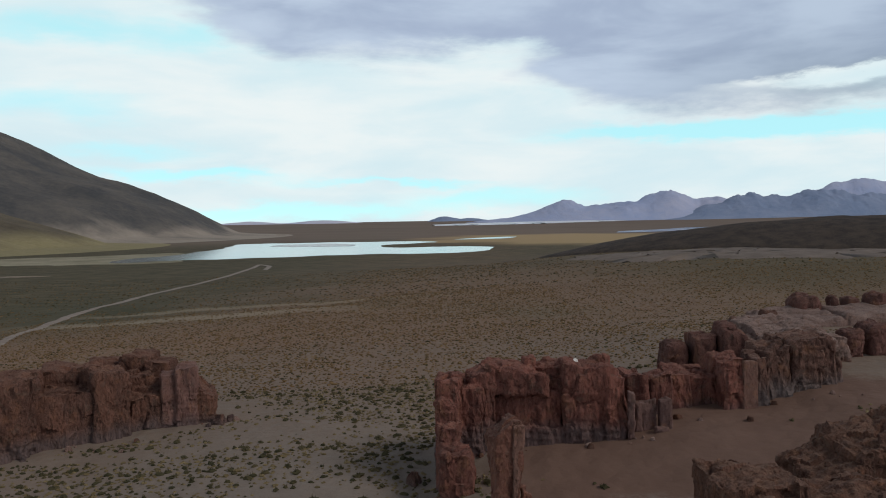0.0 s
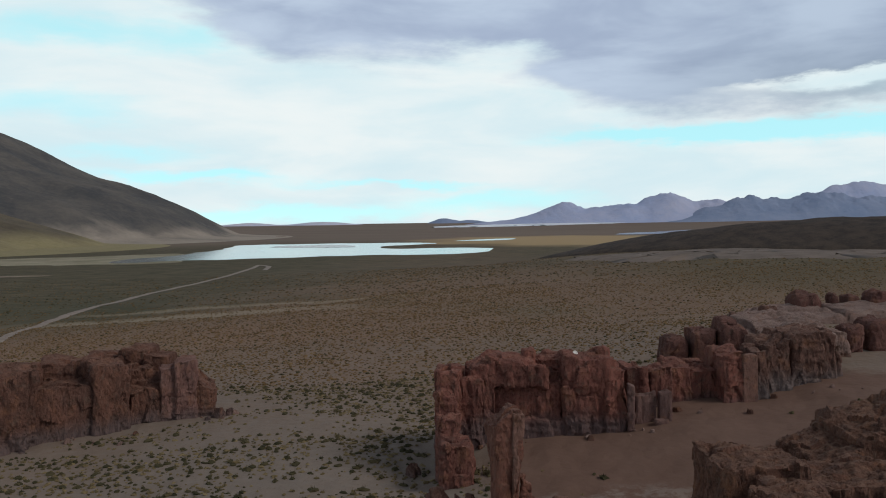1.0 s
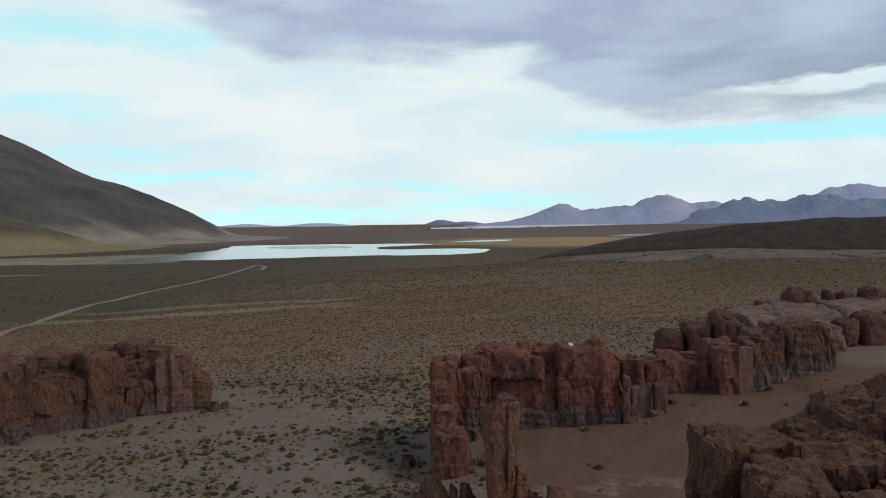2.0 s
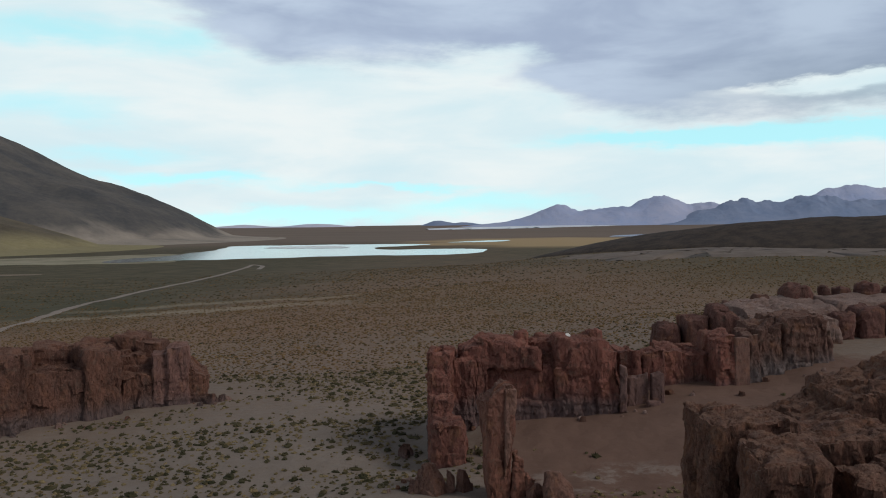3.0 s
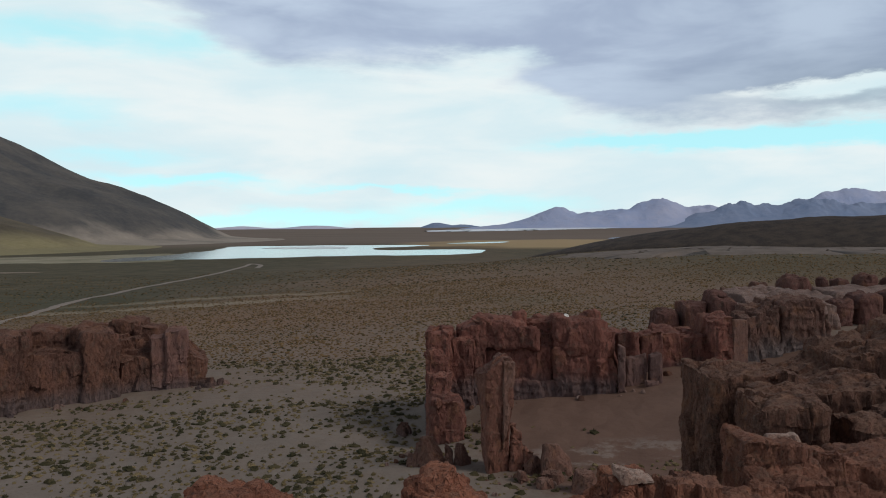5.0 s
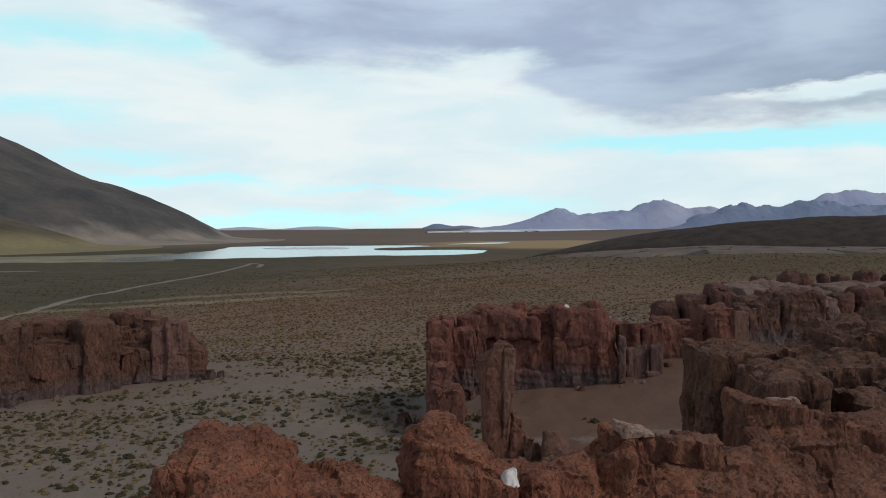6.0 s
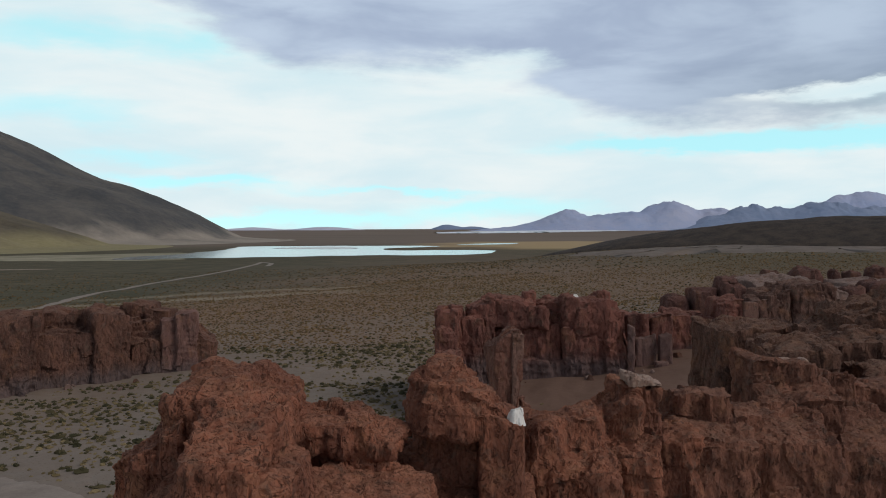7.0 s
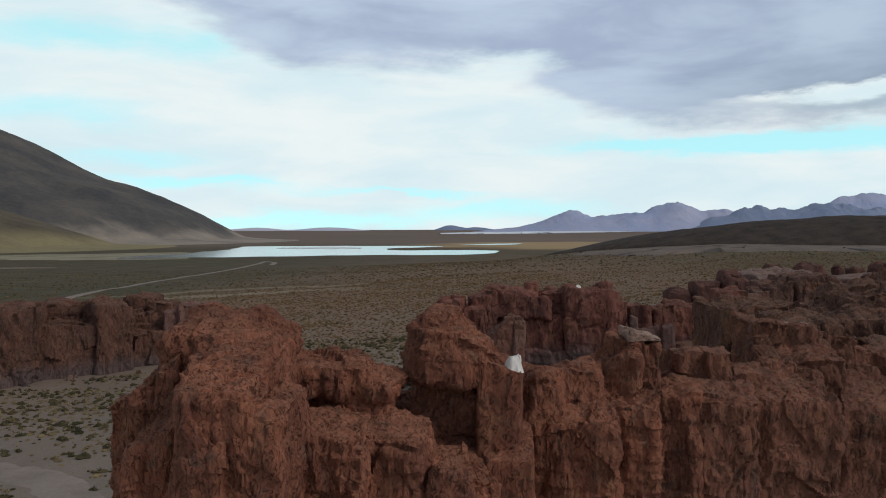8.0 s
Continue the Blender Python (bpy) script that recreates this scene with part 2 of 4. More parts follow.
def ground_material():
    m, g, geo = material("dry_plain")
    p = geo.outputs["Position"]
    x, y, z = g.xyz(p)
    sand = g.mix(g.noise(p, 0.11, 5.0), (0.196, 0.170, 0.146, 1), (0.290, 0.254, 0.220, 1))
    sand = g.mix(g.math("MULTIPLY", g.noise(p, 2.5, 6.0, 0.7), 0.5), sand, (0.20, 0.155, 0.125, 1))
    sand = g.mix(g.math("MULTIPLY", g.ramp(g.noise(p, 3.8, 5.0, 0.75), 0.56, 0.66), 0.6), sand, (0.115, 0.092, 0.058, 1))
    # low herbs and litter, thicker further out on the plain
    tuft = g.voronoi(p, 0.75)
    grain = g.noise(p, 0.9, 6.0, 0.7)
    broad = g.noise(p, 0.012, 4.0)
    herb = g.mix(g.ramp(broad, 0.35, 0.65), (0.150, 0.088, 0.052, 1), (0.215, 0.118, 0.068, 1))
    herb = g.mix(g.ramp(grain, 0.35, 0.7), herb, (0.235, 0.145, 0.090, 1))
    herb = g.mix(g.math("MULTIPLY", g.ramp(g.noise(p, 0.006, 3.0), 0.5, 0.7), 0.6), herb, (0.075, 0.078, 0.040, 1))
    out = g.add("ShaderNodeVectorMath", {0: p}, operation="LENGTH").outputs["Value"]
    far = g.ramp(g.math("ADD", out, g.math("MULTIPLY", g.math("SUBTRACT", broad, 0.5), 160.0)), 70.0, 230.0, 0.22, 0.90)
    spots = g.math("MULTIPLY", far, g.ramp(tuft, 0.95, 0.35, 0.55, 1.0))
    # bare basin behind the red wall
    bx = g.math("SUBTRACT", x, 38.5)
    by = g.math("SUBTRACT", y, 80.0)
    basin = g.math("ADD", g.math("POWER", g.math("DIVIDE", g.math("ABSOLUTE", bx), 35.0), 2.0), g.math("POWER", g.math("DIVIDE", g.math("ABSOLUTE", by), 33.0), 2.0))
    bare = g.ramp(g.math("ADD", basin, g.math("MULTIPLY", g.math("SUBTRACT", grain, 0.5), 0.5)), 0.75, 1.15, 1.0, 0.0)
    c = g.mix(spots, sand, herb)
    c = g.mix(bare, c, g.mix(g.noise(p, 0.25, 5.0), (0.140, 0.083, 0.062, 1), (0.200, 0.124, 0.094, 1)))
    # pale dried crust where the basin drains
    crust = g.math("ADD", g.math("POWER", g.math("ABSOLUTE", g.math("DIVIDE", g.math("SUBTRACT", x, 15.0), 10.0)), 2.0), g.math("POWER", g.math("ABSOLUTE", g.math("DIVIDE", g.math("SUBTRACT", y, 73.5), 4.0)), 2.0))
    crust = g.math("MULTIPLY", g.ramp(crust, 0.3, 1.2, 0.45, 0.0), g.ramp(g.noise(p, 0.45, 5.0, 0.65), 0.48, 0.62))
    c = g.mix(crust, c, (0.34, 0.29, 0.25, 1))
    # dark green herbs on the damp western part of the plain
    west = g.math("SUBTRACT", g.math("MULTIPLY", g.math("SUBTRACT", broad, 0.5), 220.0), x)
    north = g.math("ADD", g.math("MULTIPLY", g.math("SUBTRACT", broad, 0.5), 120.0), y)
    damp = g.math("MULTIPLY", g.ramp(west, 0.0, 150.0), g.ramp(north, 215.0, 340.0))
    c = g.mix(g.math("MULTIPLY", damp, 0.95), c, g.mix(grain, (0.038, 0.044, 0.026, 1), (0.085, 0.088, 0.048, 1)))
    # olive scrub on the eastern part of the plain
    east = g.math("MULTIPLY", g.ramp(g.math("ADD", x, g.math("MULTIPLY", g.math("SUBTRACT", broad, 0.5), 120.0)), 20.0, 150.0), g.ramp(y, 170.0, 300.0))
    c = g.mix(g.math("MULTIPLY", east, 0.75), c, g.mix(grain, (0.052, 0.050, 0.026, 1), (0.130, 0.108, 0.060, 1)))
    # greener and darker beyond, towards the water
    wet = g.ramp(g.math("ADD", out, g.math("MULTIPLY", g.math("SUBTRACT", broad, 0.5), 200.0)), 250.0, 520.0)
    c = g.mix(g.math("MULTIPLY", wet, 0.75), c, g.mix(g.ramp(g.noise(g.stretch(p, (0.5, 1, 1)), 0.11, 6.0, 0.7), 0.35, 0.65), (0.055, 0.050, 0.027, 1), (0.135, 0.100, 0.056, 1)))
    # pale streaks of blown sand west of the road's bend
    for mid, half, x0, x1, much in ((285.0, 14.0, -165.0, -10.0, 1.0), (312.0, 8.0, -160.0, 20.0, 0.8)):
        off = g.math("ABSOLUTE", g.math("SUBTRACT", g.math("ADD", y, g.math("MULTIPLY", g.math("SUBTRACT", g.noise(p, 0.025, 3.0), 0.5), 26.0)), mid))
        sheet = g.math("MULTIPLY", g.ramp(off, half * 0.2, half, much, 0.0), g.math("MULTIPLY", g.ramp(x, x0, x0 + 40.0), g.ramp(x, x1 - 60.0, x1, 1.0, 0.0)))
        c = g.mix(g.math("MULTIPLY", sheet, g.ramp(grain, 0.25, 0.7, 1.0, 0.5)), c, (0.29, 0.235, 0.165, 1))
    # golden grass flats beyond the lake's eastern arm
    gx = g.math("DIVIDE", g.math("SUBTRACT", x, 230.0), 330.0)
    gy = g.math("DIVIDE", g.math("SUBTRACT", y, 1560.0), 480.0)
    gold = g.ramp(g.math("ADD", g.math("ADD", g.math("MULTIPLY", gx, gx), g.math("MULTIPLY", gy, gy)), g.math("MULTIPLY", g.noise(p, 0.006, 4.0), 1.2)), 0.9, 1.6, 0.9, 0.0)
    dry = g.ramp(out, 1150.0, 1900.0)
    c = g.mix(g.math("MULTIPLY", dry, 0.85), c, g.mix(g.noise(g.stretch(p, (0.3, 1, 1)), 0.006, 4.0), (0.145, 0.108, 0.092, 1), (0.255, 0.190, 0.140, 1)))
    c = g.mix(gold, c, (0.42, 0.30, 0.155, 1))
    finish(g, c, 0.95, g.math("ADD", grain, g.math("MULTIPLY", tuft, -0.6)), 0.6, 0.25, **{"Specular IOR Level": 0.15})
    return m


ground_mat = ground_material()


def soil_material(name, a, b, scale=0.3, bump=0.15, foot=None):
    """foot: height up to which pale ground covers it, and its colour."""
    m, g, geo = material(name)
    p = geo.outputs["Position"]
    n = g.noise(p, scale, 6.0, 0.65)
    f = g.noise(p, scale * 9, 5.0, 0.7)
    c = g.mix(g.ramp(g.math("ADD", g.math("MULTIPLY", n, 0.7), g.math("MULTIPLY", f, 0.3)), 0.32, 0.68), a, b)
    if foot:
        z = g.math("ADD", g.xyz(p)[2], g.math("MULTIPLY", g.math("SUBTRACT", g.noise(p, 0.006, 4.0), 0.5), foot[0] * 3.0))
        c = g.mix(g.ramp(z, -8.0, foot[0], 0.95, 0.0), c, g.mix(f, foot[1], foot[2]))
    finish(g, c, 0.95, f, 0.5, bump, **{"Specular IOR Level": 0.15})
    return m


road_mat = soil_material("road_dust", (0.23, 0.188, 0.16, 1), (0.32, 0.268, 0.228, 1))
flat_mat = soil_material("pale_flat_soil", (0.20, 0.155, 0.115, 1), (0.31, 0.245, 0.185, 1), 0.08)
bare_mat = soil_material("bare_grey_soil", (0.135, 0.108, 0.090, 1), (0.215, 0.172, 0.142, 1), 0.08)
dark_hill_mat = soil_material("dark_hill_scrub", (0.036, 0.030, 0.027, 1), (0.085, 0.064, 0.050, 1), 0.12, 1.0)
# the hill's pale foot: its fan, with a patch of sunlight painted in
hill_mat = soil_material("hill_scrub", (0.068, 0.070, 0.074, 1), (0.150, 0.134, 0.118, 1), 0.008, 6.0, (36.0, (0.27, 0.225, 0.18, 1), (0.46, 0.40, 0.33, 1)))
spur_mat = soil_material("spur_scrub", (0.085, 0.072, 0.055, 1), (0.16, 0.132, 0.09, 1), 0.012, 4.0, (30.0, (0.20, 0.175, 0.085, 1), (0.38, 0.32, 0.18, 1)))
shore_mat = soil_material("shore_grass", (0.20, 0.18, 0.11, 1), (0.36, 0.32, 0.23, 1), 0.02, 1.0)
# aerial haze is painted into these three base colours as blue
range_mat = soil_material("hazy_range", (0.20, 0.265, 0.40, 1), (0.28, 0.33, 0.455, 1), 0.004, 12.0)
range_pale_mat = soil_material("hazy_pale_range", (0.36, 0.43, 0.63, 1), (0.47, 0.49, 0.63, 1), 0.004, 12.0)
range_west_mat = soil_material("hazy_plateau", (0.52, 0.55, 0.70, 1), (0.66, 0.64, 0.72, 1), 0.004, 12.0)


def mud_material():
    m, g, geo = material("wet_mud")
    n = g.noise(geo.outputs["Position"], 0.03, 5.0)
    finish(g, g.mix(n, (0.20, 0.21, 0.215, 1), (0.30, 0.30, 0.295, 1)), 0.22, n, 0.1, 0.02, IOR=1.33)
    return m


mud_mat = mud_material()


def water_material():
    m, g, geo = material("still_water")
    n = g.noise(geo.outputs["Position"], 0.4, 3.0)
    finish(g, (0.10, 0.13, 0.15, 1), 0.10, n, 0.05, 0.02, IOR=1.33)
    return m


water_mat = water_material()


def salt_material():
    m, g, geo = material("salt_crust_with_sky")
    n = g.noise(geo.outputs["Position"], 0.004, 4.0)
    # white of the salt, with the reflected bright sky painted into it
    finish(g, g.mix(n, (0.72, 0.76, 0.80, 1), (0.86, 0.88, 0.90, 1)), 0.35, n, 0.1, 0.1, IOR=1.33)
    return m


salt_mat = salt_material()


def leaf_material(name, stops):
    m, g, geo = material(name)
    r = g.add("ShaderNodeValToRGB", {0: geo.outputs["Random Per Island"]})
    e = r.color_ramp.elements
    e[0].color, e[1].color = stops[0], stops[-1]
    mid = e.new(0.5)
    mid.color = stops[1]
    n = g.noise(geo.outputs["Position"], 7.0, 3.0)
    finish(g, g.mix(g.math("MULTIPLY", n, 0.6), r.outputs[0], (0.05, 0.045, 0.025, 1)), 0.9, **{"Specular IOR Level": 0.1})
    return m


shrub_mat = leaf_material("shrub_leaf", ((0.042, 0.040, 0.020, 1), (0.075, 0.064, 0.033, 1), (0.120, 0.095, 0.050, 1)))
tussock_red = leaf_material("tussock_rust", ((0.120, 0.080, 0.036, 1), (0.205, 0.122, 0.056, 1), (0.30, 0.185, 0.088, 1)))
tussock_mat = leaf_material("tussock_straw", ((0.150, 0.112, 0.055, 1), (0.235, 0.172, 0.088, 1), (0.33, 0.25, 0.135, 1)))


# ---- noise on arrays of points ----
def hash01(i, j, k, seed):
    h = (i.astype(np.int64) * 374761393 + j.astype(np.int64) * 668265263 + k.astype(np.int64) * 2147483647 + seed * 974634777) & 0xFFFFFFFF
    h = ((h ^ (h >> 13)) * 1274126177) & 0xFFFFFFFF
    h = ((h ^ (h >> 16)) * 2246822519) & 0xFFFFFFFF
    return ((h ^ (h >> 15)) & 0xFFFFFF) / float(0xFFFFFF)


def value_noise(p, seed=0):
    f = np.floor(p)
    t = p - f
    t = t * t * t * (t * (t * 6 - 15) + 10)
    i, j, k = f[:, 0], f[:, 1], f[:, 2]
    out = 0.0
    for a in (0, 1):
        wa = t[:, 0] if a else 1 - t[:, 0]
        for b in (0, 1):
            wb = t[:, 1] if b else 1 - t[:, 1]
            for c in (0, 1):
                wc = t[:, 2] if c else 1 - t[:, 2]
                out = out + wa * wb * wc * hash01(i + a, j + b, k + c, seed)
    return out - 0.5


def fbm(p, octaves=4, seed=0, gain=0.5):
    total, amp = 0.0, 1.0
    for o in range(octaves):
        total = total + amp * value_noise(p * (2.03 ** o) + 17.3 * o, seed + o)
        amp *= gain
    return total


def smooth(v, a, b):
    t = np.clip((v - a) / (b - a), 0, 1)
    return t * t * (3 - 2 * t)


# ---- meshes ----
def raw_mesh(name, verts, faces, mat, smooth_shade=True):
    """verts: n x 3; faces: k x 3 or k x 4."""
    verts, faces = np.asarray(verts, np.float32), np.asarray(faces, np.int32)
    k = faces.shape[1]
    me = bpy.data.meshes.new(name)
    me.vertices.add(len(verts))
    me.vertices.foreach_set("co", verts.ravel())
    me.loops.add(faces.size)
    me.loops.foreach_set("vertex_index", faces.ravel())
    me.polygons.add(len(faces))
    me.polygons.foreach_set("loop_start", np.arange(0, faces.size, k, dtype=np.int32))
    me.update(calc_edges=True)
    me.polygons.foreach_set("use_smooth", np.full(len(faces), smooth_shade))
    me.materials.append(mat)
    me.validate()
    return me


def grid_faces(rows, cols, wrap=False):
    r = np.arange(rows - 1)[:, None]
    c = np.arange(cols if wrap else cols - 1)[None, :]
    d = (c + 1) % cols
    return np.stack([r * cols + c, r * cols + d, (r + 1) * cols + d, (r + 1) * cols + c], -1).reshape(-1, 4)


def thing(name, label, category, group="", kind="", at=(0, 0, 0)):
    ob = new(name)
    ob.location = at
    ob.empty_display_size = 0.3
    return tagged(ob, label, category, group, kind)


def part(name, me, parent, label="", kind=""):
    ob = new(name, me)
    ob.parent = parent
    ob.matrix_parent_inverse = Matrix.Translation(parent.location).inverted()
    return tagged(ob, label, kind=kind)


# ---- the lie of the land ----
LAKE = -7.5


def ground_z(x, y):
    x, y = np.asarray(x, float), np.asarray(y, float)
    right = np.clip(x, 0, 46)
    near = 2.2 + 0.03 * np.clip(x, -90, 90) + 0.0021 * right ** 2
    fan = np.maximum(1.2 + 0.046 * np.clip(x, -400, 150), -6.8)
    z = near + (fan - near) * smooth(y, 118, 230)
    z = z + 3.4 * smooth(y, 190, 470) * smooth(x, 10, 150)
    d = np.hypot(x, y)
    z = z + (LAKE - 0.25 - z) * smooth(y + 0.25 * np.abs(x) - 130 * smooth(x, 10, 130), 400, 800)
    z = z + 2.0 * smooth(y, 70, 91) * (1 - smooth(y, 100, 130)) * smooth(x, -3, 6) * (1 - smooth(x, 24, 44))
    z = z + 32.0 * smooth(d, 2600, 4900) * np.clip((y + 500) / 3000, 0, 1)
    return z


def ground_rough(x, y):
    p = np.stack([np.ravel(x), np.ravel(y), np.zeros(np.size(x))], 1)
    d = np.hypot(p[:, 0], p[:, 1])
    w = 1 - smooth(d, 300, 600)
    return (w * (0.9 * fbm(p / 22, 3, 5) + 0.22 * fbm(p / 2.2, 3, 9))).reshape(np.shape(x))


def land(x, y):
    return ground_z(x, y) + ground_rough(x, y)


def build_ground():
    a = np.concatenate([np.linspace(-42, 42, 340), np.linspace(42, 318, 60)[1:-1]])
    r = np.concatenate([[0.001], np.geomspace(6, 4900, 420)])
    A, Rr = np.meshgrid(np.radians(a), r)
    x, y = Rr * np.sin(A), Rr * np.cos(A)
    me = raw_mesh("ground", np.stack([x, y, land(x, y)], -1).reshape(-1, 3), grid_faces(len(r), len(a), True)[:, ::-1], ground_mat)
    tagged(new("ground", me), "dry sandy high plain sloping down to a lake", "ground", kind="structure")


build_ground()


def closed_curve(points, n=120, wobble=0.0, seed=1):
    p = np.array(points, float)
    k = len(p)
    out = []
    for t in np.linspace(0, k, n, endpoint=False):
        i = int(t)
        f = t - i
        a, b, c, d = (p[(i + q) % k] for q in (-1, 0, 1, 2))
        out.append(0.5 * (2 * b + (c - a) * f + (2 * a - 5 * b + 4 * c - d) * f * f + (3 * b - a - 3 * c + d) * f ** 3))
    out = np.array(out)
    if wobble:
        q = np.stack([out[:, 0] / 40, out[:, 1] / 90, np.zeros(n)], 1)
        out += wobble * np.stack([fbm(q, 4, seed), 2.0 * fbm(q, 4, seed + 9)], 1)
    return out


def flat_sheet(name, points, z, mat, label, category, wobble=0.0, seed=1, n=160):
    out = closed_curve(points, n, wobble, seed)
    me = bpy.data.meshes.new(name)
    me.from_pydata([(x, y, z) for x, y in out], [], [list(range(n))[::-1] if area(out) < 0 else list(range(n))])
    me.materials.append(mat)
    tagged(new(name, me), label, category, kind="structure")


def area(p):
    return 0.5 * np.sum(p[:, 0] * np.roll(p[:, 1], -1) - np.roll(p[:, 0], -1) * p[:, 1])


flat_sheet("lake", [(-335, 820), (-240, 856), (-120, 905), (10, 930), (52, 970), (58, 1090), (10, 1150), (-75, 1150), (-90, 1260), (-10, 1390), (-70, 1475), (-200, 1480), (-350, 1445), (-335, 1220), (-325, 1020), (-345, 900)], LAKE, water_mat, "shallow lake reflecting the bright sky", "lake", 16, 3, 260)
flat_sheet("lake", [(20, 1545), (88, 1660), (150, 1690), (124, 1575), (60, 1545)], LAKE, water_mat, "narrow arm of the lake", "lake", 6, 4)
flat_sheet("lake", [(410, 1930), (520, 1950), (660, 2120), (880, 2540), (780, 2560), (600, 2280), (480, 2120)], LAKE + 0.5, water_mat, "distant strip of open water", "lake", 8, 5)
flat_sheet("mud_flat", [(-270, 1290), (-200, 1230), (-130, 1250), (-150, 1330), (-190, 1380), (-270, 1370)], LAKE + 0.15, mud_mat, "grey mud bank in the shallow lake", "mud", 18, 7)


def draped_strip(name, points, width, mat, label, category, lift=0.06, n=160, wobble=0.0, seed=1):
    """A worn strip of soil lying on the land."""
    p = np.array(points, float)
    k = len(p)
    t = np.linspace(0, k - 1, n)
    mid = np.stack([np.interp(t, range(k), p[:, c]) for c in (0, 1)], 1)
    for _ in range(12):
        mid[1:-1] = 0.25 * mid[:-2] + 0.5 * mid[1:-1] + 0.25 * mid[2:]
    w = np.interp(t, range(k), width if isinstance(width, (list, tuple)) else [width] * k)
    q = np.stack([mid[:, 0] / 9, mid[:, 1] / 25, np.zeros(n)], 1)
    mid = mid + wobble * np.stack([fbm(q, 3, seed), fbm(q, 3, seed + 3)], 1)
    way = np.gradient(mid, axis=0)
    way /= np.linalg.norm(way, axis=1)[:, None]
    across = np.stack([way[:, 1], -way[:, 0]], 1)
    s = np.linspace(-0.5, 0.5, 7)
    ragged = 1 + 0.35 * np.stack([fbm(q * 3 + 5 * j, 3, seed + j) for j in range(7)], 1)
    xy = mid[:, None, :] + across[:, None, :] * (w[:, None] * s[None, :] * ragged)[:, :, None]
    d = np.hypot(xy[..., 0], xy[..., 1])
    z = land(xy[..., 0], xy[..., 1]) + lift * (1 - 12 * np.abs(s[None, :]) ** 3) + np.maximum(0, d - 150) * 0.0006
    me = raw_mesh(name, np.concatenate([xy, z[..., None]], -1).reshape(-1, 3), grid_faces(n, 7), mat)
    tagged(new(name, me), label, category, kind="structure")


draped_strip("dirt_road", [(-120, 170), (-128, 215), (-137, 252), (-143, 285), (-148, 322), (-150, 370), (-152, 425), (-148, 475), (-150, 560), (-160, 690), (-166, 735), (-150, 705), (-140, 640)], 4.2, road_mat, "pale dirt road across the plain", "road", 0.12, 260)
flat_sheet("shore", [(-470, 800), (-330, 790), (-270, 815), (-320, 930), (-335, 1060), (-420, 1020), (-540, 930)], LAKE - 0.08, shore_mat, "pale grassy shore of the lake", "shore", 14, 13)
draped_strip("pale_streak", [(-360, 612), (-330, 610), (-295, 614)], [6, 22, 4], flat_mat, "pale damp hollow on the plain", "bare soil", 0.2, 60, 4, 15)
draped_strip("pale_flat", [(80, 470), (100, 446), (132, 424), (172, 404), (217, 380), (272, 350)], [8, 60, 84, 76, 66, 60], bare_mat, "pale bare flat at the foot of the dark hill", "bare soil", 0.9, 120, 14, 3)
draped_strip("far_lake", [(-40, 3560), (120, 3640), (420, 3740), (760, 3900), (1020, 4040)], [60, 260, 330, 300, 60], salt_mat, "distant white salt lake below the mountains, bright sky painted in", "lake", 2.5, 80, 20, 9)
draped_strip("pale_field", [(-560, 2400), (-470, 2420)], [150, 150], flat_mat, "pale square field beyond the lake", "bare soil", 0.3, 20, 4, 25)
draped_strip("dirt_track", [(-60, 72), (-46, 68), (-36, 64.5), (-29.5, 60.5), (-26, 56), (-24, 50), (-23, 42)], [3, 4, 4, 4.5, 5, 5, 4], road_mat, "pale dirt track beside the rocks", "track", 0.10, 90)


def mound(name, centre, length, width, turn, height, mat, label, category, rough=0.2, scale=60.0, seed=1, rows=70, cols=120, sharp=1.0, sink=1.5):
    """A hill: a rounded ridge of given length and width, sunk a little into the land."""
    u, v = np.meshgrid(np.linspace(-1, 1, cols), np.linspace(-1, 1, rows))
    c, s = math.cos(radians(turn)), math.sin(radians(turn))
    x = centre[0] + c * u * length / 2 - s * v * width / 2
    y = centre[1] + s * u * length / 2 + c * v * width / 2
    r = np.clip(1 - np.hypot(u * (1 - 0.25 * u * u), v), 0, 1) if sharp > 1.2 else np.clip(1 - (u ** 2 + v ** 2), 0, 1)
    p = np.stack([x / scale, y / scale, np.zeros_like(x)], -1).reshape(-1, 3)
    n = fbm(p, 5, seed).reshape(x.shape)
    z = ground_z(x, y) - sink + height * r ** sharp * (1 + rough * 2 * n) + sink * smooth(r, 0, 0.04)
    me = raw_mesh(name, np.stack([x, y, z], -1).reshape(-1, 3), grid_faces(rows, cols), mat)
    tagged(new(name, me), label, category, kind="structure")


mound("hill_dark", (332, 462), 580, 180, -22, 17.4, dark_hill_mat, "low dark scrub-covered hill beyond the plain", "hill", 0.12, 45, 4)


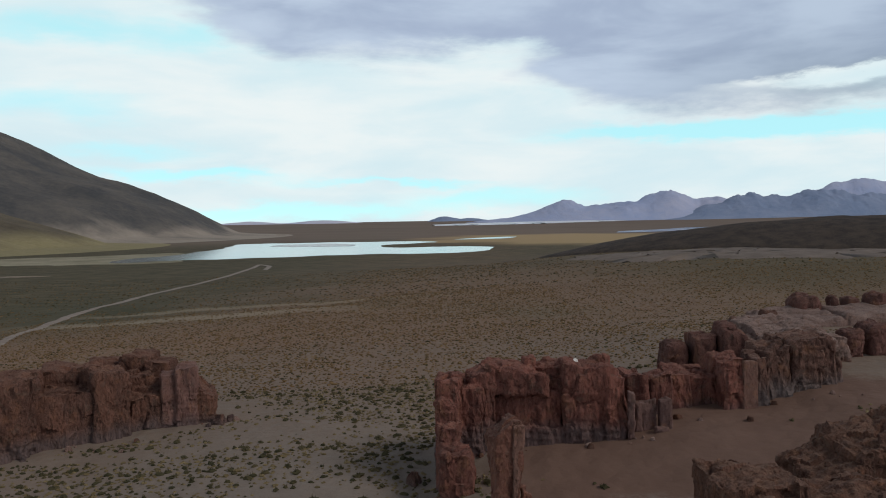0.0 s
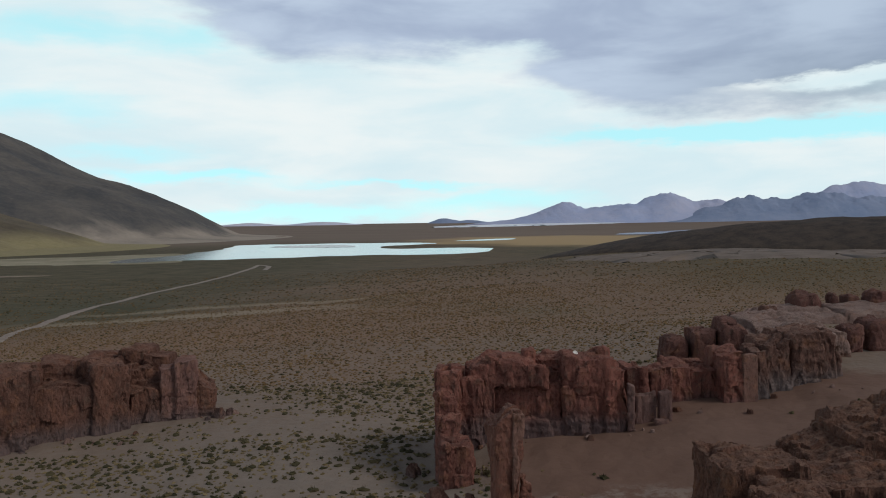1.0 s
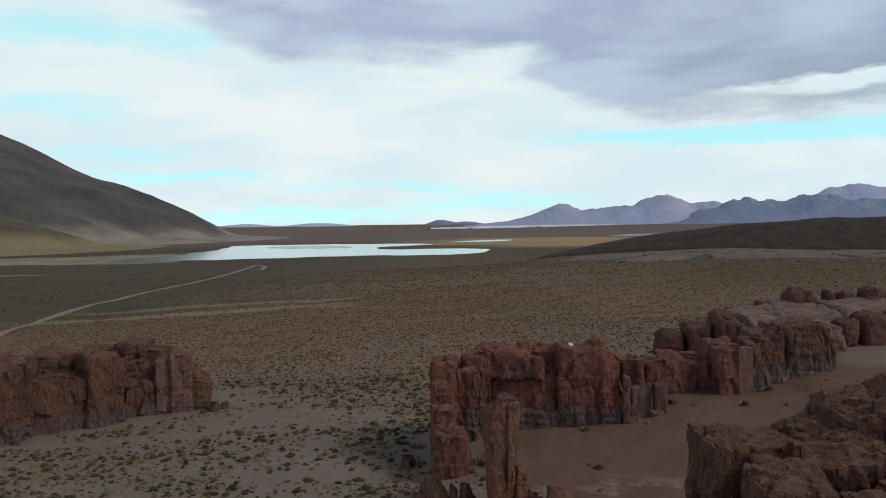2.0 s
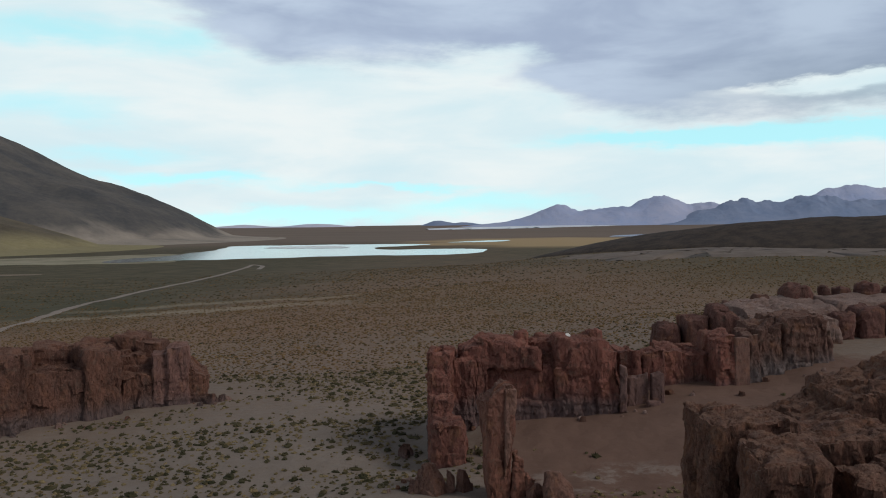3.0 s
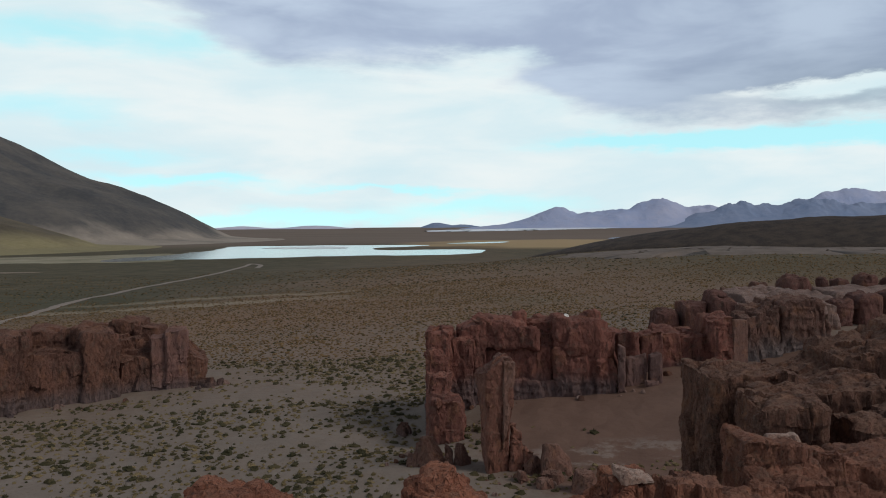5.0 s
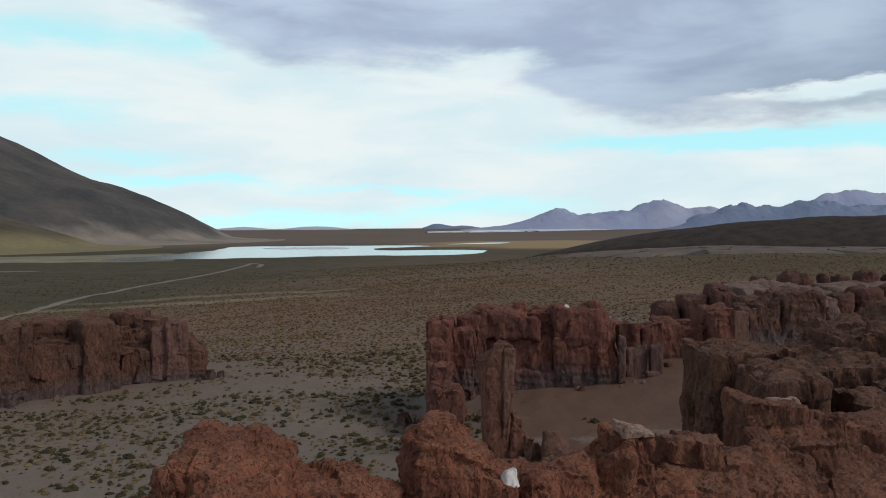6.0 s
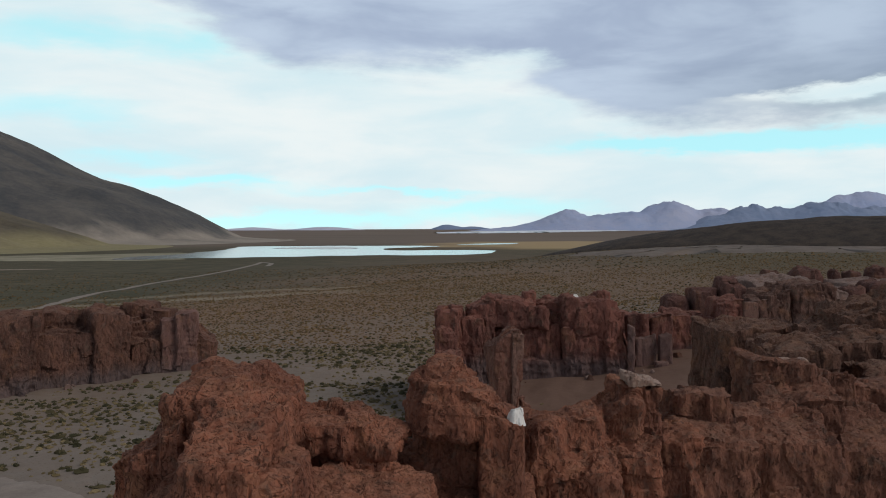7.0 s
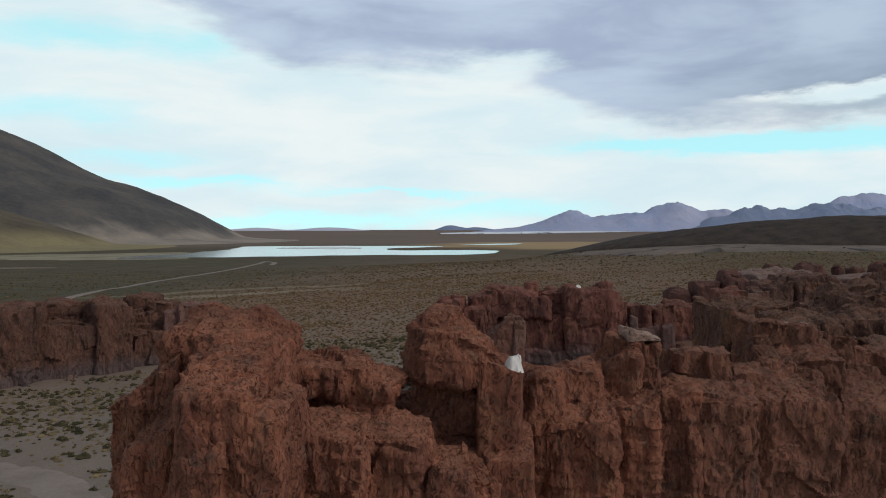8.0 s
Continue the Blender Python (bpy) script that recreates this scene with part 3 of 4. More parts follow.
def build_big_hill(name, centre, height, radius, apron, mat, label, seed, gully=0.10):
    a = np.linspace(0, 2 * math.pi, 260, endpoint=False)
    r = np.linspace(0, 1, 130) ** 1.1 * radius * (1 + apron)
    A, Rr = np.meshgrid(a, r)
    x, y = centre[0] + Rr * np.cos(A), centre[1] + Rr * np.sin(A)
    q = Rr / radius
    p = np.stack([np.cos(A) * 2.2, np.sin(A) * 2.2, q * 0.7], -1).reshape(-1, 3)
    n = fbm(p * 2.0, 5, seed).reshape(q.shape)
    p2 = np.stack([x / 260, y / 260, q], -1).reshape(-1, 3)
    n2 = fbm(p2, 5, seed + 3).reshape(q.shape)
    h = np.clip(1 - q * (1 + gully * n), 0, 1) ** 1.14 + 0.05 * np.clip(1 - (q - 0.9) / apron, 0, 1) ** 2 * smooth(q, 0.5, 1.0)
    z = LAKE - 0.6 + height * h + 0.05 * height * n2 * smooth(1 - q, -0.1, 0.3)
    me = raw_mesh(name, np.stack([x, y, z], -1).reshape(-1, 3), grid_faces(len(r), len(a), True), mat)
    tagged(new(name, me), label, "hill", kind="structure")


build_big_hill("hill_big", (-1620, 2200), 526, 1026, 0.30, hill_mat, "large dark bare hill above the lake", 21, 0.04)
build_big_hill("hill_spur", (-1020, 1350), 165, 430, 0.45, spur_mat, "lower grassy spur of the large hill", 33)


def mountain_range(name, peaks, base_y, depth, z0, mat, label, seed, spread, rough=0.22):
    """Ridges that rise from the plain. peaks: (x, height, half width) in metres."""
    x0, x1 = min(p[0] - 2.2 * p[2] for p in peaks), max(p[0] + 2.2 * p[2] for p in peaks)
    cols, rows = 300, 40
    x, v = np.meshgrid(np.linspace(x0, x1, cols), np.linspace(-1, 1, rows))
    y = base_y + v * depth
    h = np.zeros_like(x)
    for px, ph, pw in peaks:
        r = np.abs(x - px) / pw
        h = (h ** 6 + (ph * np.exp(-(r ** 1.8))) ** 6) ** (1 / 6)
    p = np.stack([x / spread, y / spread, np.zeros_like(x)], -1).reshape(-1, 3)
    n = fbm(p, 6, seed, 0.55).reshape(x.shape)
    foot = LAKE - 1.5 + 14 * smooth(np.hypot(x, y), 2600, 4700) + 0.004 * np.clip(x - 400, 0, 3000)
    z = foot + (z0 - 8 + h * (1 + rough * n)) * np.clip(1 - np.abs(v), 0, 1) ** 0.8 + 9 * n * (h / 80) * np.clip(1 - np.abs(v), 0, 1)
    me = raw_mesh(name, np.stack([x, y, z], -1).reshape(-1, 3), grid_faces(rows, cols), mat)
    tagged(new(name, me), label, "mountains", kind="structure")


# the ridges get their blue distance haze from their material colours
mountain_range("mountains_back", [(2120, 190, 420), (2450, 190, 400)], 4150, 180, 18, range_pale_mat, "far mountain ridge in painted pale blue haze", 3, 260)
mountain_range("mountains_east", [(480, 52, 260), (615, 98, 210), (760, 100, 170), (890, 122, 180), (1020, 112, 130), (1135, 148, 190), (1330, 108, 260)], 4050, 260, 12, range_pale_mat, "far mountain ridge in painted blue-grey haze", 5, 150, 0.24)
mountain_range("mountains_front", [(1400, 80, 260), (1500, 110, 260), (1800, 138, 300), (2100, 118, 330)], 3900, 220, 12, range_mat, "far mountain ridge in painted dark blue haze", 7, 150, 0.3)
mountain_range("mountains_west", [(-1050, 40, 260), (-650, 38, 300)], 4400, 120, 4, range_west_mat, "low plateau on the horizon in painted pale haze", 9, 300, 0.1)
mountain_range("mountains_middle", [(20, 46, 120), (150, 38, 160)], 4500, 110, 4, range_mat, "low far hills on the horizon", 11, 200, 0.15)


# ---- rocks ----
EDGES = ((0, 1), (2, 3), (4, 5), (6, 7), (0, 2), (1, 3), (4, 6), (5, 7), (0, 4), (1, 5), (2, 6), (3, 7))


def skin(S, xs, ys, zs):
    """The surface S = 0 of a field on a grid, as verts and quads (one vertex in each cell that it crosses)."""
    nx, ny, nz = S.shape
    ins = S < 0
    n = np.zeros((nx - 1, ny - 1, nz - 1), np.int8)
    for a in (0, 1):
        for b in (0, 1):
            for c in (0, 1):
                n += ins[a:nx - 1 + a, b:ny - 1 + b, c:nz - 1 + c]
    i, j, k = np.nonzero((n > 0) & (n < 8))
    index = np.full(n.shape, -1, np.int32)
    index[i, j, k] = np.arange(len(i))
    cs = [(c >> 2 & 1, c >> 1 & 1, c & 1) for c in range(8)]
    val = np.stack([S[i + a, j + b, k + c] for a, b, c in cs], 1)
    pos = np.stack([np.stack([xs[i + a], ys[j + b], zs[k + c]], 1) for a, b, c in cs], 1)
    acc, cnt = np.zeros((len(i), 3)), np.zeros(len(i))
    for a, b in EDGES:
        hit = (val[:, a] < 0) != (val[:, b] < 0)
        t = val[:, a] / np.where(hit, val[:, a] - val[:, b], 1)
        acc += np.where(hit[:, None], pos[:, a] + t[:, None] * (pos[:, b] - pos[:, a]), 0)
        cnt += hit
    verts = acc / cnt[:, None]
    quads = []
    for ax in range(3):
        lo = [slice(None)] * 3
        hi = [slice(None)] * 3
        lo[ax], hi[ax] = slice(0, -1), slice(1, None)
        a, b = ins[tuple(lo)], ins[tuple(hi)]
        e = np.array(np.nonzero(a != b))
        u, v = (ax + 1) % 3, (ax + 2) % 3
        lim = n.shape
        ok = (e[u] > 0) & (e[v] > 0) & (e[u] < lim[u]) & (e[v] < lim[v])
        e = e[:, ok]
        flip = b[tuple(e)]
        ring = []
        for du, dv in ((-1, -1), (0, -1), (0, 0), (-1, 0)):
            q = e.copy()
            q[u] += du
            q[v] += dv
            ring.append(index[tuple(q)])
        f = np.stack(ring, 1)
        f[flip] = f[flip][:, ::-1]
        quads.append(f)
    f = np.concatenate(quads)
    return verts, f[(f >= 0).all(1)]


def vertex_normals(v, f):
    n = np.cross(v[f[:, 2]] - v[f[:, 0]], v[f[:, 3]] - v[f[:, 1]])
    out = np.zeros_like(v)
    for c in range(4):
        for a in range(3):
            out[:, a] += np.bincount(f[:, c], n[:, a], len(v))
    return out / (np.linalg.norm(out, axis=1)[:, None] + 1e-9)


def cells(p, seed=0):
    """Cells: a random number for the nearest, how near its border is, and the way from its middle."""
    f = np.floor(p).astype(np.int64)
    best, second = np.full(len(p), 9.0), np.full(len(p), 9.0)
    idn, rel = np.zeros(len(p)), np.zeros((len(p), 3))
    for a in (-1, 0, 1):
        for b in (-1, 0, 1):
            for c in (-1, 0, 1):
                g = f + np.array([a, b, c])
                h = (g[:, 0] * 374761393 + g[:, 1] * 668265263 + g[:, 2] * 2147483647 + seed * 974634777) & 0xFFFFFFFF
                h = ((h ^ (h >> 13)) * 1274126177) & 0xFFFFFFFF
                h = ((h ^ (h >> 16)) * 2246822519) & 0xFFFFFFFF
                h = h ^ (h >> 15)
                q = p - g - np.stack([h & 1023, (h >> 10) & 1023, (h >> 20) & 1023], 1) / 1023.0
                d = np.sqrt((q * q).sum(1))
                near = d < best
                second = np.where(near, best, np.minimum(second, d))
                idn = np.where(near, ((h * 40503) & 0xFFFF) / 65535.0, idn)
                rel = np.where(near[:, None], q, rel)
                best = np.where(near, d, best)
    return idn, second - best, rel


def flake_steps(p, seed, steps):
    """Noise cut into steps with sharp risers: layers that have peeled off one after another."""
    v = (fbm(p, 3, seed) + 0.5) * steps
    f = np.floor(v)
    return (f + smooth(v - f, 0.0, 0.18)) / steps - 0.5


def rock_body(blocks, foot, cell, size, seed, fine_from=None, rough=1.0, melt=0.25, taper=0.07, bulge=1.0, pad=1.0, round_off=0.12, joint=0.45, uneven=0.35, ledge=0.4, facet=0.3, column=0.07, flake=1.0, cuts=()):
    """A jointed mass of tuff: boxes grown together, then broken into columns, plates and ledges.
    blocks: x, y, width, depth, turn, top[, slope of the top in x, in y[, own foot[, own taper]]]. size: scale of the plates. fine_from: height from which the mesh is fine.
    cuts: planes (a point, the way out) that break pieces off."""
    full = [tuple(b) + (0.0, 0.0, foot, taper)[len(b) - 6:] for b in blocks]
    reach = [0.5 * math.hypot(b[2], b[3]) + pad * size for b in full]
    xs = np.arange(min(b[0] - r for b, r in zip(full, reach)), max(b[0] + r for b, r in zip(full, reach)), cell, np.float32)
    ys = np.arange(min(b[1] - r for b, r in zip(full, reach)), max(b[1] + r for b, r in zip(full, reach)), cell, np.float32)
    top = max(b[5] + 0.5 * abs(b[6]) * b[2] + 0.5 * abs(b[7]) * b[3] for b in full) + pad * size
    split = foot if fine_from is None else fine_from
    zs = np.concatenate([np.arange(foot, split, cell * 4), np.arange(max(split, foot), top, cell)]).astype(np.float32)
    S = np.full((len(xs), len(ys), len(zs)), 9.0, np.float32)
    for (x, y, w, d, turn, t, sx, sy, f0, tp), r in zip(full, reach):
        a, b = np.searchsorted(xs, (x - r, x + r))
        c, e = np.searchsorted(ys, (y - r, y + r))
        X, Y, Z = xs[a:b, None, None] - x, ys[None, c:e, None] - y, zs[None, None, :]
        co, si = math.cos(radians(turn)), math.sin(radians(turn))
        lx, ly = np.abs(co * X + si * Y), np.abs(-si * X + co * Y)
        shrink = 1.03 - tp * np.clip((Z - f0) / (t - f0), 0, 1.3)
        rd = round_off * min(w, d)
        q1, q2 = lx - w / 2 * shrink + rd, ly - d / 2 * shrink + rd
        XY = np.stack(np.broadcast_arrays(xs[a:b, None], ys[None, c:e], np.float32(t)), -1).reshape(-1, 3).astype(float) / (1.9 * size)
        crest = (uneven * size * 2.0 * fbm(XY, 3, seed + 17)).reshape(b - a, e - c, 1)
        q3 = np.maximum(Z - t - sx * X - sy * Y - crest, f0 - 1.5 - Z if f0 == foot else f0 - Z) + rd
        box = np.sqrt(np.maximum(q1, 0) ** 2 + np.maximum(q2, 0) ** 2 + np.maximum(q3, 0) ** 2) + np.minimum(np.maximum(np.maximum(q1, q2), q3), 0) - rd
        old = S[a:b, c:e]
        k = melt * size
        h = np.maximum(k - np.abs(old - box), 0) / k
        S[a:b, c:e] = np.minimum(old, box) - h * h * k * 0.25
    for px, py, pz, nx, ny, nz in cuts:
        off = (xs[:, None, None] - px) * nx + (ys[None, :, None] - py) * ny + (zs[None, None, :] - pz) * nz
        S = np.maximum(S, off / math.sqrt(nx * nx + ny * ny + nz * nz)).astype(np.float32)
    # broad bulges and hollows in the field itself
    S += 0.24 * size * min(1.0, 0.5 * (rough + bulge))
    band = np.nonzero(np.abs(S) < 0.62 * size)
    P = np.stack([xs[band[0]], ys[band[1]], zs[band[2]]], 1).astype(float)
    S[band] += (bulge * size * (0.62 * fbm(P * np.array([1, 1, 0.55]) / (2.4 * size), 2, seed) + 0.34 * value_noise(P * np.array([1, 1, 0.45]) / (0.85 * size), seed + 5))).astype(np.float32)
    V, F = skin(S, xs, ys, zs)
    N = vertex_normals(V, F)
    flat = smooth(N[:, 2], 0.45, 0.8)
    Vw = V + size * 0.35 * np.stack([fbm(V / (1.1 * size), 2, 71), fbm(V / (1.1 * size), 2, 83), fbm(V / (1.1 * size), 2, 97)], 1)
    # joint columns
    col, cb, _ = cells(Vw * np.array([1, 1, column]) / (1.35 * size), 11)
    open_joint = smooth(value_noise(V / (2.6 * size), 12), -0.15, 0.15)
    e = joint * size * (0.34 * (col - 0.5) - 0.24 * open_joint * np.exp(-((cb / 0.04) ** 2))) * (1 - 0.5 * flat)
    # flat faces left by breakage, each leaning its own way
    fid, _, frel = cells((V + 0.15 * (Vw - V)) * np.array([1, 1, 0.7]) / (2.4 * size), 19)
    lean = np.stack([np.cos(fid * 44), np.sin(fid * 44), np.cos(fid * 91)], 1)
    e = e + size * facet * ((frel * lean).sum(1) + 0.5 * (np.modf(fid * 17)[0] - 0.5))
    # shells that peel off the face, upright on walls and lying on tops
    wall, cap = np.array([[1.0, 1.0, 0.34]]), np.array([[0.62, 0.62, 1.7]])
    up = np.where(flat[:, None] < 0.5, wall, cap)
    e += size * flake * 0.62 * flake_steps(Vw * up / (1.15 * size), 29, 6)
    if cell < 0.14 * size:
        e += size * flake * 0.30 * flake_steps(Vw * up / (0.42 * size), 41, 5)
    bed = value_noise(np.stack([V[:, 0] * 0.2 / size, V[:, 1] * 0.2 / size, V[:, 2] / (0.30 * size) + 0.25 * V[:, 0] / size], 1), 57)
    e += size * 0.12 * np.clip(3.0 * bed, -0.5, 0.5) * (1 - flat) * smooth(value_noise(V / (3.5 * size), 58), -0.1, 0.25)
    e += size * 0.03 * fbm(V / (0.2 * size), 2, 63)
    zw = V[:, 2] + size * 0.35 * fbm(V / (1.3 * size), 2, 77)
    tread = 0.24 * size
    e += flat * ledge * (np.round(zw / tread) * tread - zw)
    keep = 1.0 if fine_from is None else 0.4 + 0.6 * smooth(V[:, 2], fine_from, fine_from + 0.4)
    return V + N * (e * rough * keep)[:, None], F


def rock_part(name, parent, blocks, foot, cell, size, mat, seed, label="", **more):
    V, F = rock_body(blocks, foot, cell, size, seed, **more)
    me = raw_mesh(name, V, F, mat)
    me.set_sharp_from_angle(angle=radians(38))
    if parent is None:
        return new(name, me)
    return part(name, me, parent, label)


def outcrop(label, at, group="rock outcrops of the valley", name="rock_outcrop"):
    return thing(name, label, "rock outcrop", group, at=at)


MID = dict(rough=0.85, bulge=0.32, round_off=0.10, joint=0.24, uneven=0.26, flake=0.8, ledge=0.2, facet=0.26, column=0.10, melt=0.3)
o = outcrop("weathered red-brown tuff outcrop with fluted cliff on the plain", (-50, 112, 0.6))
rock_part("cliff", o, [(-61.5, 107.2, 14.0, 11.0, 12, 10.2), (-56.2, 108.6, 3.6, 8.0, 20, 10.2), (-47.6, 113.8, 5.2, 7.0, 34, 10.2, -0.12, 0)], -0.4, 0.19, 1.5, rock_left, 100, **MID)
rock_part("ledge", o, [(-52.4, 110.9, 8.8, 6.0, 34, 7.9, 0.0, 0.05)], -0.4, 0.19, 1.3, rock_left, 105, **MID)
rock_part("upper_tier", o, [(-53.4, 116.6, 9.0, 8.0, 20, 10.2, 0.02, 0)], -0.4, 0.2, 1.4, rock_left, 108, **MID)
rock_part("sloping_shelf", o, [(-43.0, 118.4, 7.4, 7.0, 30, 6.7, -0.05, 0.28), (-46.0, 120.5, 5.0, 6.0, 20, 8.0)], -0.4, 0.19, 1.4, rock_left, 110, **MID)
# lit end of the outcrop: brighter by colour, not by the lamp
rock_part("end_face", o, [(-40.3, 118.0, 2.4, 4.6, 20, 8.7, 0.1, 0), (-37.7, 118.6, 3.2, 5.6, 15, 9.5, -0.04, 0)], -0.4, 0.17, 1.2, rock_pinkish, 115, **{**MID, "rough": 0.6})
rock_part("flank", o, [(-35.5, 119.4, 3.2, 5.4, 15, 6.4, -0.75, 0)], -0.4, 0.17, 1.2, rock_left, 117, **MID)
rock_part("summit_ridge", o, [(-52.6, 127.4, 6.2, 7.0, 5, 9.2, 0.05, 0), (-47.6, 127.0, 4.8, 7.4, 0, 10.3), (-44.0, 125.8, 3.8, 7.0, 5, 9.4, -0.08, 0)], -0.4, 0.19, 1.3, rock_left, 120, **MID)

o = outcrop("long dark red tuff wall with blocky top beside a sandy basin", (12, 94, 3.2))
rock_part("left_tower", o, [(0.2, 91.0, 2.9, 5.6, -5, 12.5), (0.2, 88.6, 2.6, 4.0, -5, 10.4, -0.2, 0.1), (2.6, 92.6, 3.4, 6.0, 0, 11.2)], 2.0, 0.15, 1.2, rock_far, 200, **MID)
rock_part("overhang", o, [(4.2, 93.4, 3.4, 6.0, 0, 12.9, 0.15, 0), (8.1, 93.5, 7.0, 6.0, 0, 13.1, -0.16, 0, 9.9, 0.05), (6.4, 93.9, 4.4, 6.0, 0, 13.3, 0, 0, 9.9, 0.05)], 2.0, 0.15, 1.2, rock_far, 205, **MID)
rock_part("recessed_face", o, [(8.6, 94.4, 9.4, 6.0, 0, 10.3), (10.4, 97.6, 22.0, 4.6, 0, 11.4)], 2.0, 0.16, 1.2, rock_far, 207, **{**MID, "joint": 0.2})
rock_part("back_block", o, [(12.4, 96.0, 4.0, 5.0, 0, 13.0), (12.2, 94.2, 2.8, 4.4, 0, 11.6)], 2.0, 0.16, 1.2, rock_far, 208, **MID)
rock_part("wall", o, [(16.2, 94.0, 6.4, 6.6, 0, 13.5, -0.06, 0), (19.0, 93.0, 2.4, 5.0, 0, 12.2, -0.35, 0)], 2.0, 0.15, 1.2, rock_far, 211, **MID)
rock_part("fin", o, [(20.75, 91.2, 0.8, 2.6, -10, 10.3, -0.3, 0)], 3.4, 0.10, 0.8, rock_slab_mat, 213, "pale upright fin of tuff", **{**MID, "rough": 0.5})
rock_part("grey_foot", o, [(12.6, 93.2, 15.0, 4.4, 0, 6.9, 0, 0.12), (5.0, 92.8, 4.0, 4.4, 0, 6.3, 0, 0.12)], 2.0, 0.16, 1.0, rock_far, 216, "grey fissured beds at the base", **MID)
for x, y, w, d, z in ((9.6, 94.0, 1.5, 1.8, 14.1), (18.2, 95.2, 2.0, 2.2, 14.0), (1.2, 91.6, 1.6, 2.0, 13.0)):
    rock_part("spire", o, [(x, y, w, d, 10, z)], 11.0, 0.11, 0.7, rock_far, 215, **{**MID, "round_off": 0.25})
rock_part("end_block", o, [(23.0, 100.4, 2.7, 6.0, 0, 10.9)], 3.0, 0.16, 1.1, rock_far, 220, **MID)
rock_part("end_block", o, [(25.9, 100.4, 2.8, 6.0, 0, 10.7)], 3.0, 0.16, 1.1, rock_far, 222, **MID)
rock_part("shoulder", o, [(0.9, 83.2, 3.7, 6.0, 0, 6.7, -0.12, 0.0), (0.1, 86.4, 2.4, 4.0, 0, 8.6, -0.2, 0.15)], 1.6, 0.14, 1.1, rock_red, 225, **MID)
o = outcrop("pale upright tuff slabs leaning on the red wall", (23.4, 91.5, 4.4), name="rock_slabs")
rock_part("slab", o, [(22.7, 93.0, 2.6, 1.6, 4, 8.9, 0.1, 0)], 3.6, 0.11, 0.9, rock_slab_mat, 230, rough=0.3, bulge=0.25, facet=0.15)
rock_part("slab", o, [(24.9, 92.4, 1.5, 1.4, -5, 9.2)], 3.6, 0.11, 0.9, rock_slab_mat, 231, rough=0.25, bulge=0.2, facet=0.1)
rock_part("slab", o, [(24.2, 91.2, 1.6, 1.2, 0, 6.3)], 3.6, 0.11, 0.9, rock_slab_mat, 232, rough=0.4, bulge=0.4)

o = outcrop("chain of red tuff blocks with pale grey foot round the basin", (42, 102, 5.5))
rock_part("back_block", o, [(34.5, 123.4, 3.4, 6.2, 0, 11.2, 0.15, 0)], 3.4, 0.18, 1.2, rock_knob, 300, **{**MID, "round_off": 0.25})
rock_part("back_block", o, [(38.5, 123.0, 3.2, 7.0, 0, 12.2)], 3.4, 0.18, 1.2, rock_knob, 302, **MID)
rock_part("back_block", o, [(42.5, 122.0, 4.6, 7.0, 0, 13.0, -0.1, 0), (41.8, 122.0, 2.8, 5.0, 0, 13.7)], 3.4, 0.18, 1.2, rock_knob, 304, **{**MID, "round_off": 0.25})
rock_part("front_block", o, [(28.7, 102.2, 3.0, 7.0, 0, 10.9)], 3.6, 0.16, 1.1, rock_far, 310, **MID)
rock_part("recess", o, [(31.8, 104.0, 3.8, 8.0, 0, 10.2)], 3.6, 0.16, 1.2, rock_far, 312, **MID)
rock_part("front_block", o, [(34.7, 101.4, 2.9, 8.0, 0, 12.6, 0.1, 0)], 3.6, 0.16, 1.1, rock_far, 314, **MID)
rock_part("column", o, [(38.5, 101.6, 1.8, 6.0, 0, 12.6)], 4.6, 0.15, 1.0, rock_chain, 318, **MID)
rock_part("cliff", o, [(41.4, 104.4, 3.6, 7.0, 0, 13.4, 0.15, 0), (45.2, 106.2, 4.6, 8.0, 5, 14.3, 0.05, 0), (48.6, 107.6, 3.6, 7.0, 0, 14.2), (50.7, 108.4, 1.8, 6.0, 0, 12.6, -0.6, 0)], 4.6, 0.16, 1.2, rock_chain, 320, **MID)
rock_part("end_block", o, [(61.6, 124.4, 3.4, 6.0, 0, 12.4, 0.1, 0)], 5.0, 0.18, 1.2, rock_knob, 330, **{**MID, "taper": 0.25, "round_off": 0.25})
rock_part("end_block", o, [(66.0, 125.4, 4.4, 7.0, 0, 13.2, 0.1, 0), (71.0, 125.4, 6.4, 7.0, 0, 13.6)], 5.0, 0.18, 1.2, rock_knob, 332, **{**MID, "taper": 0.2, "round_off": 0.25})
o = outcrop("pale dusty rock slope behind the red blocks", (49, 119, 6.5), name="rock_plateau")
rock_part("plateau", o, [(50.4, 123.0, 10.6, 20.0, 0, 13.3, 0.03, 0.07), (56.6, 125.0, 5.2, 15.0, 0, 12.6, -0.35, 0.06), (46.6, 122.0, 6.0, 16.0, 0, 12.2, 0.25, 0.05)], 3.6, 0.22, 1.4, rock_pink, 340, **{**MID, "rough": 0.8, "bulge": 0.5, "facet": 0.2, "taper": 0.12, "round_off": 0.06})
for x, y, w, z in ((47.6, 131.0, 4.6, 13.7), (52.6, 133.0, 4.0, 14.6)):
    rock_part("rim_block", o, [(x, y, w, 3.0, 12, z)], 9.5, 0.18, 1.0, rock_chain, 345, **{**MID, "taper": 0.3, "round_off": 0.25})
ob = rock_part("rock_slab", None, [(36.6, 98.3, 2.0, 1.2, 14, 12.3, -0.12, 0)], 4.8, 0.11, 0.9, rock_plate, 350, rough=0.12, bulge=0.12, facet=0.1, uneven=0.1, taper=0.02, round_off=0.04)
